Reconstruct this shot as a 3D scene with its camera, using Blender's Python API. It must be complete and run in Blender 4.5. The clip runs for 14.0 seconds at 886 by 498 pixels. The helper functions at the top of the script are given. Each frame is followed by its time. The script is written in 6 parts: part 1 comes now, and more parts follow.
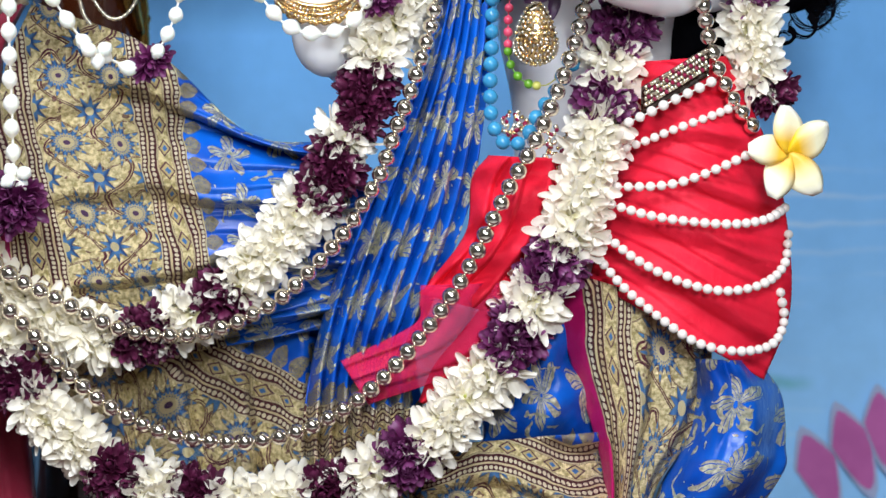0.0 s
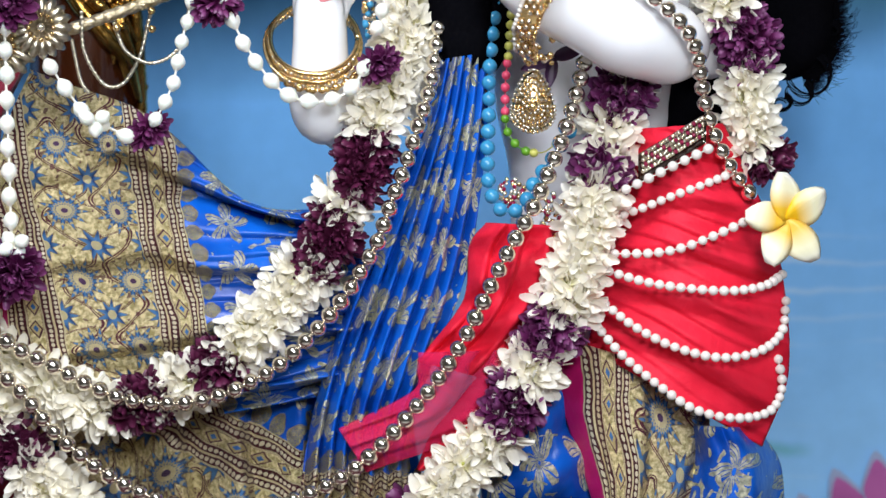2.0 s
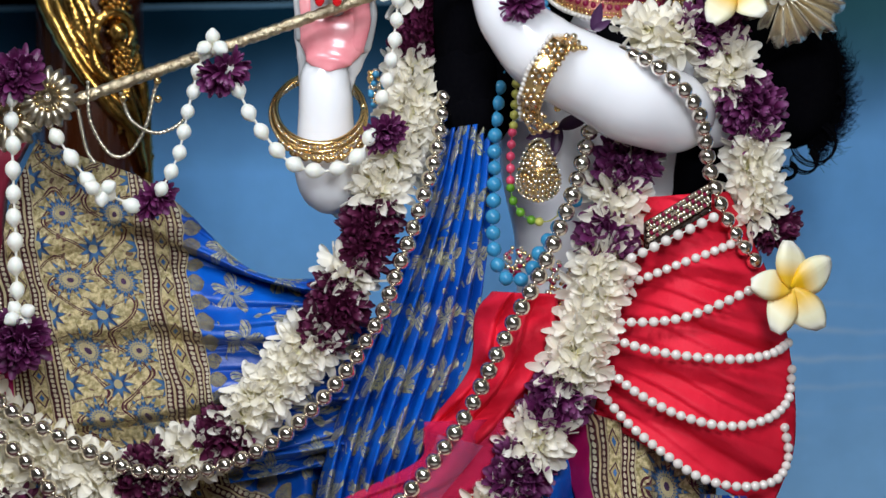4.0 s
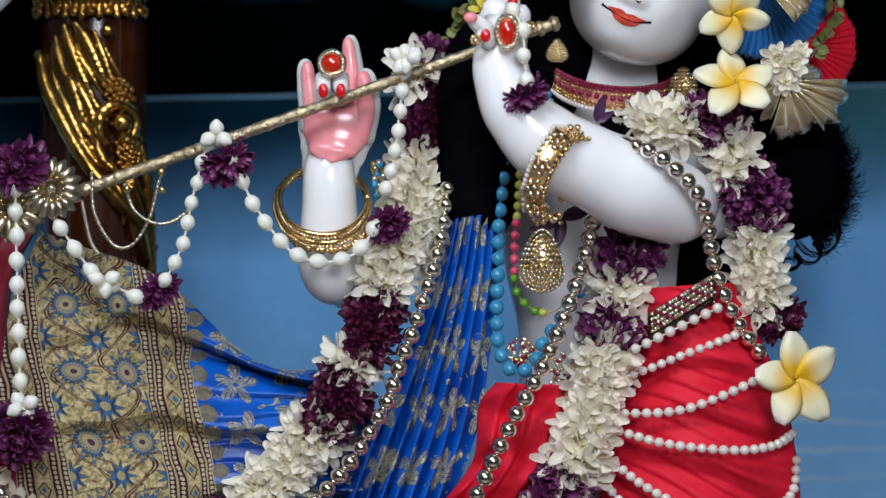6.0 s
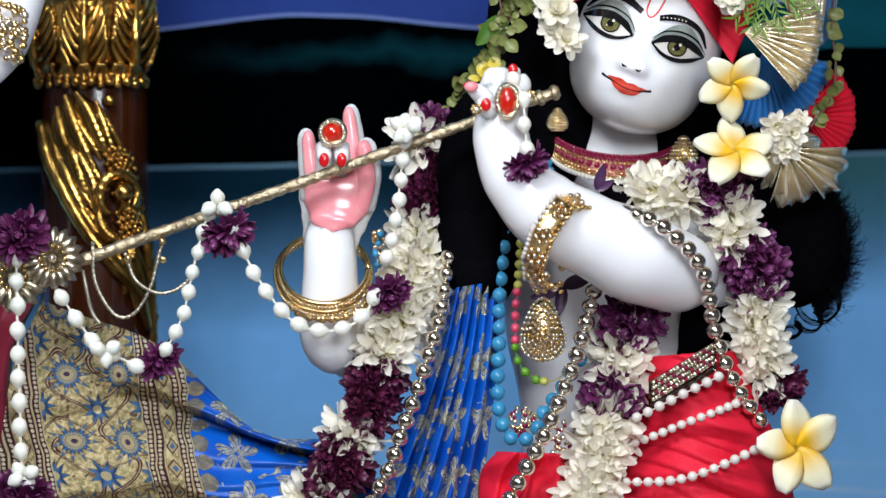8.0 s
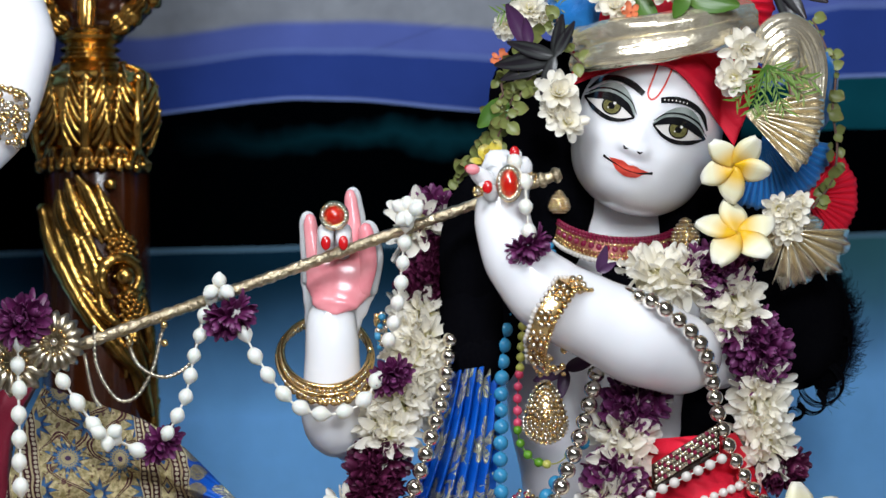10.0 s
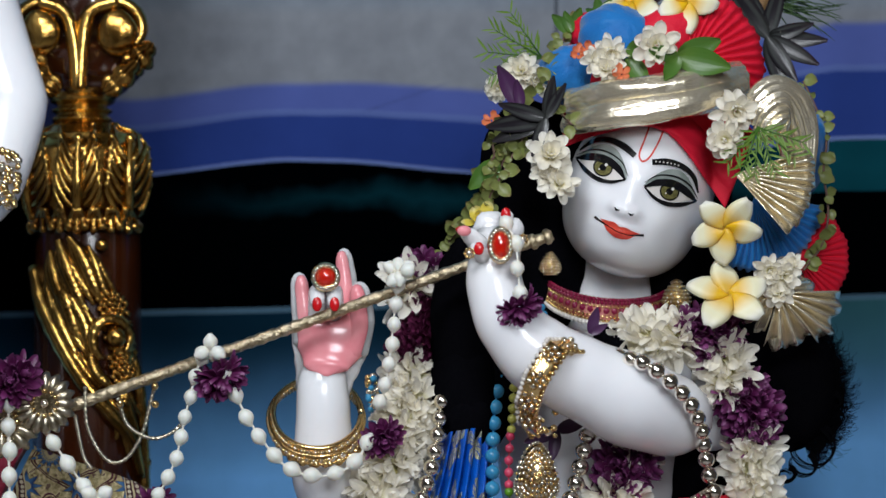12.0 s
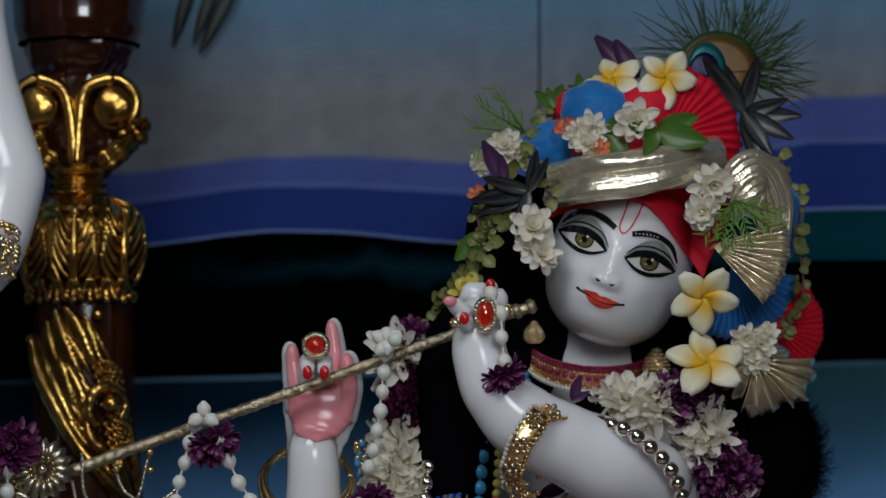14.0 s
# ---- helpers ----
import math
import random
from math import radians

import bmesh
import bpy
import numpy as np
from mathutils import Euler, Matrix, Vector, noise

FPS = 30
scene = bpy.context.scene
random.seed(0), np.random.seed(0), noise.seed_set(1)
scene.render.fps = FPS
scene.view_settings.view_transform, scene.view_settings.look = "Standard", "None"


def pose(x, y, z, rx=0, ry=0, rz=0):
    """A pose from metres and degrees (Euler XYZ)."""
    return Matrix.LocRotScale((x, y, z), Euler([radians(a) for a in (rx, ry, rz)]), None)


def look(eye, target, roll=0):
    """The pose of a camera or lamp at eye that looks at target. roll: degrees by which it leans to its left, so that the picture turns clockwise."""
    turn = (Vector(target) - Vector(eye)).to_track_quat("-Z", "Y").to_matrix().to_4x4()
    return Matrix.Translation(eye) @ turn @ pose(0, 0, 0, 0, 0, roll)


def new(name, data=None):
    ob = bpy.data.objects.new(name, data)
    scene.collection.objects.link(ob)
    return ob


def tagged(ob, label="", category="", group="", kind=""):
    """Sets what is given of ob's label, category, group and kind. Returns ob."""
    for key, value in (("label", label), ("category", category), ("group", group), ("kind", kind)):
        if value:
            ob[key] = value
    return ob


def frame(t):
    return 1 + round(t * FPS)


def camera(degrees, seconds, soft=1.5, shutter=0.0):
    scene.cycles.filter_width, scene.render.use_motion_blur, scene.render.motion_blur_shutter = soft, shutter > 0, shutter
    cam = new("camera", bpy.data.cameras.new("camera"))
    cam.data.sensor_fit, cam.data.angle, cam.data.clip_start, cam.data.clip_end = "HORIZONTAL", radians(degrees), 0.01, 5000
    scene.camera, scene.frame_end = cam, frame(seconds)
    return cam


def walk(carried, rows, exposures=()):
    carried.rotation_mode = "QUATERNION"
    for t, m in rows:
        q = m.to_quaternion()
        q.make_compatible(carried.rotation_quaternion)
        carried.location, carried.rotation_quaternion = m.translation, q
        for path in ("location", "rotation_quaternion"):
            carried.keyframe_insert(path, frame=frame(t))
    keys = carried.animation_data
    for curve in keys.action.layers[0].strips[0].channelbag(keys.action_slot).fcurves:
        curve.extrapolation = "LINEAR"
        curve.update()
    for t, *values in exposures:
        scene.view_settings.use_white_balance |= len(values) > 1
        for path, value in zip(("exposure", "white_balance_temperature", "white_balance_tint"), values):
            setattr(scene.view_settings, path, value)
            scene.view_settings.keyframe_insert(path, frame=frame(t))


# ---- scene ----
cam = camera(18.0, 14.0)
EYE_Z, REACH = 1.5, 2.475      # height of the eye; metres from the eye to the statue's plane (y = 0)
ROWS = [  # t, dolly, yaw, pitch, roll
    (0.0, 0.0014, -0.180, -5.749, -0.314),
    (0.5, 0.0015, -0.190, -5.424, -0.337),
    (1.0, 0.0013, -0.221, -5.097, -0.275),
    (1.5, 0.0014, -0.238, -4.738, -0.224),
    (2.0, 0.0012, -0.239, -4.370, -0.211),
    (2.5, 0.0008, -0.223, -4.027, -0.241),
    (3.0, -0.0010, -0.207, -3.694, -0.179),
    (5.5, 0.0011, -0.079, -1.605, -0.055),
    (6.0, 0.0010, -0.055, -1.096, -0.069),
    (6.5, 0.0001, 0.004, -0.635, -0.103),
    (7.0, 0.0005, 0.007, -0.278, -0.013),
    (7.5, 0.0000, 0.000, -0.000, 0.000),
    (8.0, -0.0002, -0.039, 0.315, 0.044),
    (10.5, 0.0025, 0.014, 2.464, 0.213),
    (11.0, 0.0026, 0.041, 2.872, 0.171),
    (11.5, 0.0032, -0.012, 3.126, 0.134),
    (12.0, 0.0021, -0.177, 3.268, 0.148),
    (12.5, -0.0296, -0.287, 3.361, 0.104),
    (13.0, -0.0793, -0.384, 3.652, 0.202),
    (13.5, -0.0736, -0.430, 4.182, 0.245),
    (14.0, -0.0726, -0.440, 4.592, 0.255),
]
EXPOSURES = [(0.0, -0.42), (1.0, -0.55), (2.0, -0.55), (3.0, -0.72), (5.5, -1.38), (6.5, -1.26), (7.5, -0.97), (8.0, -0.92), (10.5, -1.18), (11.5, -1.5), (12.5, -1.48), (13.0, -1.45), (13.5, -2.05), (14.0, -2.6)]
cam.data.dof.use_dof, cam.data.dof.focus_distance, cam.data.dof.aperture_fstop = True, 2.40, 5.0
walk(cam, [(t, pose(0, -REACH + dolly, EYE_Z, 90 + pitch, roll, yaw)) for t, dolly, yaw, pitch, roll in ROWS], EXPOSURES)

# ---- light: ceiling lamps before the altar, dim room light ----
world = bpy.data.worlds.new("room_light")
scene.world = world
world.use_nodes = True
world.node_tree.nodes["Background"].inputs["Color"].default_value = (0.55, 0.62, 0.75, 1)
world.node_tree.nodes["Background"].inputs["Strength"].default_value = 0.18


def area_lamp(name, eye, target, size, power, color):
    lamp = bpy.data.lights.new(name, "AREA")
    lamp.shape, lamp.size, lamp.size_y, lamp.energy, lamp.color = "RECTANGLE", size[0], size[1], power, color
    ob = new(name, lamp)
    ob.matrix_world = look(eye, target)
    return ob


area_lamp("altar_lamp", (-0.60, -1.75, 3.0), (0.05, 0.0, 1.35), (0.9, 0.6), 98, (0.885, 0.935, 1.0))
area_lamp("altar_lamp", (0.42, -2.75, 2.30), (0.1, 0.0, 1.35), (0.8, 0.5), 104, (0.885, 0.935, 1.0))

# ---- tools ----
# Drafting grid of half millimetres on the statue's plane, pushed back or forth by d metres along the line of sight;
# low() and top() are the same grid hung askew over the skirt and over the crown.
CELL = 0.0005


def mid(u, v, d=0.0):
    k = 1 + d / REACH
    return Vector(((u - 784) * CELL * k, d, EYE_Z - (v - 441) * CELL * k))


def skew(h, x, y):
    w = h[6] * x + h[7] * y + 1
    return (h[0] * x + h[1] * y + h[2]) / w, (h[3] * x + h[4] * y + h[5]) / w


LOW = (0.994737, -0.0106635, 16.9591, -0.00565337, 0.981257, 502.054, -5.22476e-07, -2.01534e-05)
TOP = (1.01746, 0.00778757, 11.5929, 0.00141431, 1.02176, -304.256, -9.96629e-07, 1.19202e-05)
CROWN = (1.0377, 0.00881403, 10.6561, 0.00395324, 1.04276, -430.967, -1.49326e-06, 1.63288e-05)


def low(x, y, d=0.0):
    return mid(*skew(LOW, x, y), d)


def top(x, y, d=0.0):
    return mid(*skew(TOP, x, y), d)


def crown(x, y, d=0.0):
    return mid(*skew(CROWN, x, y), d)


def smooth_path(pts, n):
    """n points along a Catmull-Rom curve through pts, at even steps."""
    p = [Vector(q) for q in pts]
    p = [p[0] * 2 - p[1]] + p + [p[-1] * 2 - p[-2]]
    fine = []
    for i in range(1, len(p) - 2):
        a, b, c, e = p[i - 1:i + 3]
        for k in range(24):
            t = k / 24
            fine.append(0.5 * ((2 * b) + (c - a) * t + (2 * a - 5 * b + 4 * c - e) * t * t + (3 * b - a - 3 * c + e) * t ** 3))
    fine.append(p[-2])
    run = [0.0]
    for a, b in zip(fine, fine[1:]):
        run.append(run[-1] + (b - a).length)
    out, j = [], 0
    for i in range(n):
        s = run[-1] * i / (n - 1)
        while j < len(fine) - 2 and run[j + 1] < s:
            j += 1
        t = (s - run[j]) / max(run[j + 1] - run[j], 1e-9)
        out.append(fine[j].lerp(fine[j + 1], min(1, t)))
    return out


def path_length(pts):
    q = smooth_path(pts, 80)
    return sum((b - a).length for a, b in zip(q, q[1:]))


def ramp(stops, t):
    """A value (number or list of numbers) interpolated in stops [(t, value), ...]."""
    if t <= stops[0][0]:
        return stops[0][1]
    for (t0, a), (t1, b) in zip(stops, stops[1:]):
        if t <= t1:
            k = (t - t0) / (t1 - t0)
            k = k * k * (3 - 2 * k)
            return a + (b - a) * k
    return stops[-1][1]


class Build:
    """Collects faces with a material index and a pattern coordinate for each corner."""

    def __init__(self):
        self.v, self.f, self.m, self.uv = [], [], [], []

    def grid(self, fn, nu, nv, m=0, uvfn=None, close=False):
        b = len(self.v)
        for i in range(nu + 1):
            for j in range(nv + 1):
                u, v = i / nu, j / nv
                self.v.append(Vector(fn(u, v)))
                self.uv.append(uvfn(u, v) if uvfn else (u, v))
        for i in range(nu):
            for j in range(nv):
                a = b + i * (nv + 1) + j
                self.f.append((a, a + nv + 1, a + nv + 2, a + 1))
                self.m.append(m)
        return self

    def sweep(self, path, radii, seg=12, m=0, flat=1.0, side=None, caps=True):
        """A tube along path with a radius for each point; flat squeezes it across side."""
        b, n = len(self.v), len(path)
        ref = Vector(side) if side else Vector((0, 1, 0))
        for i, p in enumerate(path):
            t = (path[min(i + 1, n - 1)] - path[max(i - 1, 0)]).normalized()
            w = ref - t * ref.dot(t)
            if w.length < 1e-4:
                w = Vector((1, 0, 0.1)) - t * t.x
            w.normalize()
            x = t.cross(w)
            for k in range(seg):
                a = 2 * math.pi * k / seg
                self.v.append(p + (x * math.cos(a) + w * math.sin(a) * flat) * radii[i])
                self.uv.append((k / seg, i / max(1, n - 1)))
        for i in range(n - 1):
            for k in range(seg):
                a, c = b + i * seg + k, b + i * seg + (k + 1) % seg
                self.f.append((a, c, c + seg, a + seg))
                self.m.append(m)
        if caps:
            self.f += [tuple(b + k for k in reversed(range(seg))), tuple(b + (n - 1) * seg + k for k in range(seg))]
            self.m += [m, m]
        return self

    def ball(self, c, r, m=0, seg=12, rings=8, turn=None, fn=None):
        b = len(self.v)
        r = Vector((r, r, r)) if isinstance(r, (int, float)) else Vector(r)
        turn = turn or Matrix.Identity(3)
        for i in range(rings + 1):
            th = math.pi * i / rings
            for k in range(seg):
                a = 2 * math.pi * k / seg
                q = Vector((math.sin(th) * math.cos(a), math.sin(th) * math.sin(a), math.cos(th)))
                if fn:
                    q = q * fn(q)
                self.v.append(Vector(c) + turn @ Vector((q.x * r.x, q.y * r.y, q.z * r.z)))
                self.uv.append((k / seg, i / rings))
        for i in range(rings):
            for k in range(seg):
                a, e = b + i * seg + k, b + i * seg + (k + 1) % seg
                self.f.append((a, a + seg, e + seg, e))
                self.m.append(m)
        return self

    def petal(self, base, way, up, length, width, curl=0.3, m=0, cup=0.15, nl=4, tip=0.7, twist=0.0):
        """A thick-looking leaf or petal from base along way, bending towards up."""
        b = len(self.v)
        way = Vector(way).normalized()
        side = way.cross(Vector(up))
        if side.length < 1e-4:
            side = way.orthogonal()
        side.normalize()
        nrm = side.cross(way).normalized()
        rows = [i / nl for i in range(nl + 1)] if tip else [math.sin(0.5 * math.pi * i / nl) for i in range(nl + 1)]
        for t in rows:
            if tip:
                w = width * 0.5 * (math.sin(math.pi * min(0.97, 0.06 + t ** tip * 0.92)) ** 0.75)
            else:
                w = width * 0.5 * (0.34 + 0.66 * min(1, t / 0.6) ** 1.3) * math.sqrt(max(0.012, 1 - t ** 5))
            c = Vector(base) + way * (length * t * (1 - 0.2 * abs(curl) * t)) + nrm * (curl * length * t * t)
            s2 = side * math.cos(twist * t) + nrm * math.sin(twist * t)
            for k in (-1, -0.5, 0, 0.5, 1):
                self.v.append(c + s2 * (w * k) + nrm * (cup * width * (k * k - 0.5)))
                self.uv.append((t, 0.5 + 0.5 * k))
        for i in range(nl):
            for k in range(4):
                a = b + i * 5 + k
                self.f.append((a, a + 5, a + 6, a + 1))
                self.m.append(m)
        return self

    def mesh(self, name, mats, smooth=True):
        me = bpy.data.meshes.new(name)
        me.from_pydata([tuple(p) for p in self.v], [], self.f)
        for q in mats if isinstance(mats, (list, tuple)) else [mats]:
            me.materials.append(q)
        me.polygons.foreach_set("material_index", self.m)
        me.polygons.foreach_set("use_smooth", [smooth] * len(self.f))
        layer = me.uv_layers.new(name="pattern")
        idx = np.empty(len(me.loops), dtype=np.int32)
        me.loops.foreach_get("vertex_index", idx)
        layer.data.foreach_set("uv", np.array(self.uv, dtype=np.float32)[idx].ravel())
        me.update()
        return me


def thing(name, label, category, at=(0, 0, 0), group="", kind=""):
    ob = new(name)
    ob.empty_display_size = 0.02
    ob.location = at
    return tagged(ob, label, category, group, kind)


def part(name, data, parent=None, label="", solid=0.0):
    """One mesh object under a thing; the mesh is in world metres when the parent stands at the origin."""
    ob = new(name, data)
    if parent:
        ob.parent = parent
        ob.matrix_parent_inverse = Matrix.Translation(-parent.location)
    if label:
        tagged(ob, label)
    if solid:
        md = ob.modifiers.new("thickness", "SOLIDIFY")
        md.thickness, md.offset = solid, 0
    return ob


def placed(name, data, parent, m, label=""):
    ob = new(name, data)
    ob.parent = parent
    ob.matrix_parent_inverse = Matrix.Translation(-parent.location)
    ob.matrix_basis = m
    if label:
        tagged(ob, label)
    return ob


def facing(p, n, spin=0.0, size=1.0):
    """A pose at p whose z axis points along n."""
    q = Vector(n).normalized().to_track_quat("Z", "Y").to_matrix().to_4x4()
    return Matrix.Translation(p) @ q @ Matrix.Rotation(spin, 4, "Z") @ Matrix.Scale(size, 4)


# ---- materials ----
class Val:
    """A node socket with arithmetic."""

    def __init__(self, tree, sock):
        self.t, self.s = tree, sock

    def op(self, kind, *args):
        n = self.t.nodes.new("ShaderNodeMath")
        n.operation = kind
        for i, a in enumerate((self, *args)):
            if isinstance(a, Val):
                self.t.links.new(a.s, n.inputs[i])
            else:
                n.inputs[i].default_value = a
        return Val(self.t, n.outputs[0])

    def __add__(self, o): return self.op("ADD", o)
    def __sub__(self, o): return self.op("SUBTRACT", o)
    def __mul__(self, o): return self.op("MULTIPLY", o)
    def __truediv__(self, o): return self.op("DIVIDE", o)
    def less(self, o): return self.op("LESS_THAN", o)
    def more(self, o): return self.op("GREATER_THAN", o)
    def fract(self): return self.op("FRACT")
    def floor(self): return self.op("FLOOR")
    def abs(self): return self.op("ABSOLUTE")
    def cos(self): return self.op("COSINE")
    def sin(self): return self.op("SINE")
    def sqrt(self): return self.op("SQRT")
    def max(self, o): return self.op("MAXIMUM", o)
    def min(self, o): return self.op("MINIMUM", o)
    def atan2(self, o): return self.op("ARCTAN2", o)
    def between(self, a, b): return self.more(a) * self.less(b)


class Mat:
    def __init__(self, name, rough=0.5, metal=0.0, **extra):
        self.mat = bpy.data.materials.new(name)
        self.mat.use_nodes = True
        self.t = self.mat.node_tree
        self.b = self.t.nodes["Principled BSDF"]
        self.b.inputs["Roughness"].default_value = rough
        self.b.inputs["Metallic"].default_value = metal
        for k, v in extra.items():
            self.b.inputs[k.replace("_", " ")].default_value = v

    def link(self, a, b):
        self.t.links.new(a.s if isinstance(a, Val) else a, b)

    def coords(self, kind="Object"):
        n = self.t.nodes.new("ShaderNodeTexCoord")
        return n.outputs[kind]

    def uv(self):
        n = self.t.nodes.new("ShaderNodeUVMap")
        n.uv_map = "pattern"
        x = self.t.nodes.new("ShaderNodeSeparateXYZ")
        self.t.links.new(n.outputs[0], x.inputs[0])
        return Val(self.t, x.outputs[0]), Val(self.t, x.outputs[1])

    def noise(self, scale, detail=3.0, rough=0.55, vec=None, distort=0.0):
        n = self.t.nodes.new("ShaderNodeTexNoise")
        n.inputs["Scale"].default_value, n.inputs["Detail"].default_value = scale, detail
        n.inputs["Roughness"].default_value, n.inputs["Distortion"].default_value = rough, distort
        self.t.links.new(vec or self.coords(), n.inputs["Vector"])
        return Val(self.t, n.outputs["Fac"])

    def mix(self, fac, a, b):
        n = self.t.nodes.new("ShaderNodeMix")
        n.data_type = "RGBA"
        for sock, val in ((n.inputs[0], fac), (n.inputs[6], a), (n.inputs[7], b)):
            if isinstance(val, Val):
                self.t.links.new(val.s, sock)
            elif isinstance(val, bpy.types.NodeSocket):
                self.t.links.new(val, sock)
            else:
                sock.default_value = (*val, 1) if isinstance(val, (tuple, list)) else val
        return n.outputs[2]

    def band(self, val, a, b):
        """0..1 as val goes from a to b."""
        n = self.t.nodes.new("ShaderNodeMapRange")
        self.t.links.new(val.s, n.inputs[0])
        n.inputs[1].default_value, n.inputs[2].default_value = a, b
        return Val(self.t, n.outputs[0])

    def rand(self):
        n = self.t.nodes.new("ShaderNodeObjectInfo")
        return Val(self.t, n.outputs["Random"])

    def island(self):
        n = self.t.nodes.new("ShaderNodeNewGeometry")
        return Val(self.t, n.outputs["Random Per Island"])

    def color(self, c):
        self.t.links.new(c, self.b.inputs["Base Color"])
        return self

    def bump(self, val, strength=0.3, dist=0.001):
        n = self.t.nodes.new("ShaderNodeBump")
        n.inputs["Strength"].default_value, n.inputs["Distance"].default_value = strength, dist
        self.t.links.new(val.s, n.inputs["Height"])
        self.t.links.new(n.outputs[0], self.b.inputs["Normal"])
        return self

    def rough(self, val):
        self.t.links.new(val.s, self.b.inputs["Roughness"])
        return self


def simple(name, a, b, rough, metal=0.0, scale=60.0, fine=600.0, bump=0.2, dist=0.0006, vary=0.0, **extra):
    """A colour that wanders between a and b, with fine relief; vary tells single pieces apart."""
    q = Mat(name, rough, metal, **extra)
    n = q.noise(scale, 4)
    c = q.mix(q.band(n, 0.3, 0.7), a, b)
    if vary:
        c = q.mix(q.rand() * vary, c, tuple(x * 0.45 for x in a))
    q.color(c)
    if bump:
        q.bump(q.noise(fine, 3) + n * 0.6, bump, dist)
    return q.mat


marble = simple("white_marble", (0.90, 0.90, 0.93), (0.85, 0.85, 0.89), 0.17, scale=14, bump=0.03, Subsurface_Weight=0.8, Subsurface_Radius=(1.0, 0.95, 0.95), Subsurface_Scale=0.016)
palm_pink = simple("pink_palm_paint", (0.78, 0.22, 0.26), (0.86, 0.36, 0.38), 0.2, scale=40, bump=0.03)
nail_red = simple("red_nail_paint", (0.62, 0.01, 0.015), (0.5, 0.008, 0.01), 0.2, bump=0)
lip_red = simple("red_lip_paint", (0.72, 0.085, 0.05), (0.58, 0.04, 0.03), 0.22, scale=200, bump=0.05)
ink_black = simple("black_paint", (0.004, 0.004, 0.005), (0.01, 0.01, 0.012), 0.16, bump=0)
eye_white = simple("eye_white_paint", (0.75, 0.72, 0.68), (0.66, 0.62, 0.58), 0.12, bump=0)
iris_brown = simple("brown_iris_paint", (0.08, 0.075, 0.022), (0.20, 0.18, 0.07), 0.1, scale=500, bump=0)
lid_grey = simple("grey_green_lid_paint", (0.16, 0.20, 0.18), (0.40, 0.43, 0.41), 0.2, scale=45, bump=0)
gold = simple("polished_gold", (0.86, 0.64, 0.32), (0.74, 0.50, 0.20), 0.22, 1.0, scale=150, fine=900, bump=0.15)
gilt = simple("gilded_carving", (0.74, 0.46, 0.12), (0.20, 0.085, 0.014), 0.23, 1.0, scale=22, fine=160, bump=0.25, dist=0.002)
silver = simple("polished_silver", (0.95, 0.90, 0.81), (0.90, 0.84, 0.74), 0.17, 1.0, scale=120, bump=0.0)
flute_gold = simple("embossed_pale_gold", (0.68, 0.59, 0.42), (0.36, 0.28, 0.17), 0.34, 1.0, scale=240, fine=380, bump=0.9, dist=0.002)
ornament_gold = simple("antique_silver_gilt", (0.66, 0.60, 0.48), (0.36, 0.31, 0.22), 0.32, 1.0, scale=200, bump=0.4)
crystal = simple("clear_rhinestone", (0.96, 0.90, 0.78), (0.62, 0.50, 0.34), 0.10, 0.85, scale=700, bump=0)
choker_cloth = simple("maroon_and_gold_band", (0.20, 0.012, 0.05), (0.34, 0.14, 0.06), 0.35, 0.3, scale=330, bump=0.4)
ruby = simple("red_gem", (0.46, 0.006, 0.004), (0.60, 0.02, 0.006), 0.05, 0.0, scale=200, bump=0, Coat_Weight=1.0)
pearl = simple("cream_pearl", (0.74, 0.70, 0.65), (0.66, 0.60, 0.56), 0.2, 0.0, scale=80, bump=0, Coat_Weight=0.6, Coat_Roughness=0.1)
blue_bead = simple("turquoise_blue_bead", (0.03, 0.22, 0.42), (0.05, 0.30, 0.52), 0.25, scale=60, bump=0.05, vary=0.25)
pink_bead = simple("pink_bead", (0.75, 0.05, 0.13), (0.68, 0.09, 0.16), 0.3, bump=0.05, vary=0.2)
green_bead = simple("green_bead", (0.14, 0.34, 0.02), (0.1, 0.28, 0.02), 0.3, bump=0.05, vary=0.2)
yellow_bead = simple("yellow_bead", (0.62, 0.58, 0.12), (0.52, 0.50, 0.12), 0.3, bump=0.05, vary=0.2)
red_bead = simple("ruby_bead", (0.15, 0.006, 0.03), (0.25, 0.012, 0.05), 0.15, bump=0)
hair_black = simple("black_hair", (0.002, 0.002, 0.003), (0.003, 0.003, 0.004), 0.6, scale=300, bump=0.2, Specular_IOR_Level=0.0)
lacquer = simple("dark_red_brown_lacquer", (0.012, 0.003, 0.001), (0.04, 0.009, 0.002), 0.16, 0.0, scale=9, bump=0.08, Coat_Weight=0.6)


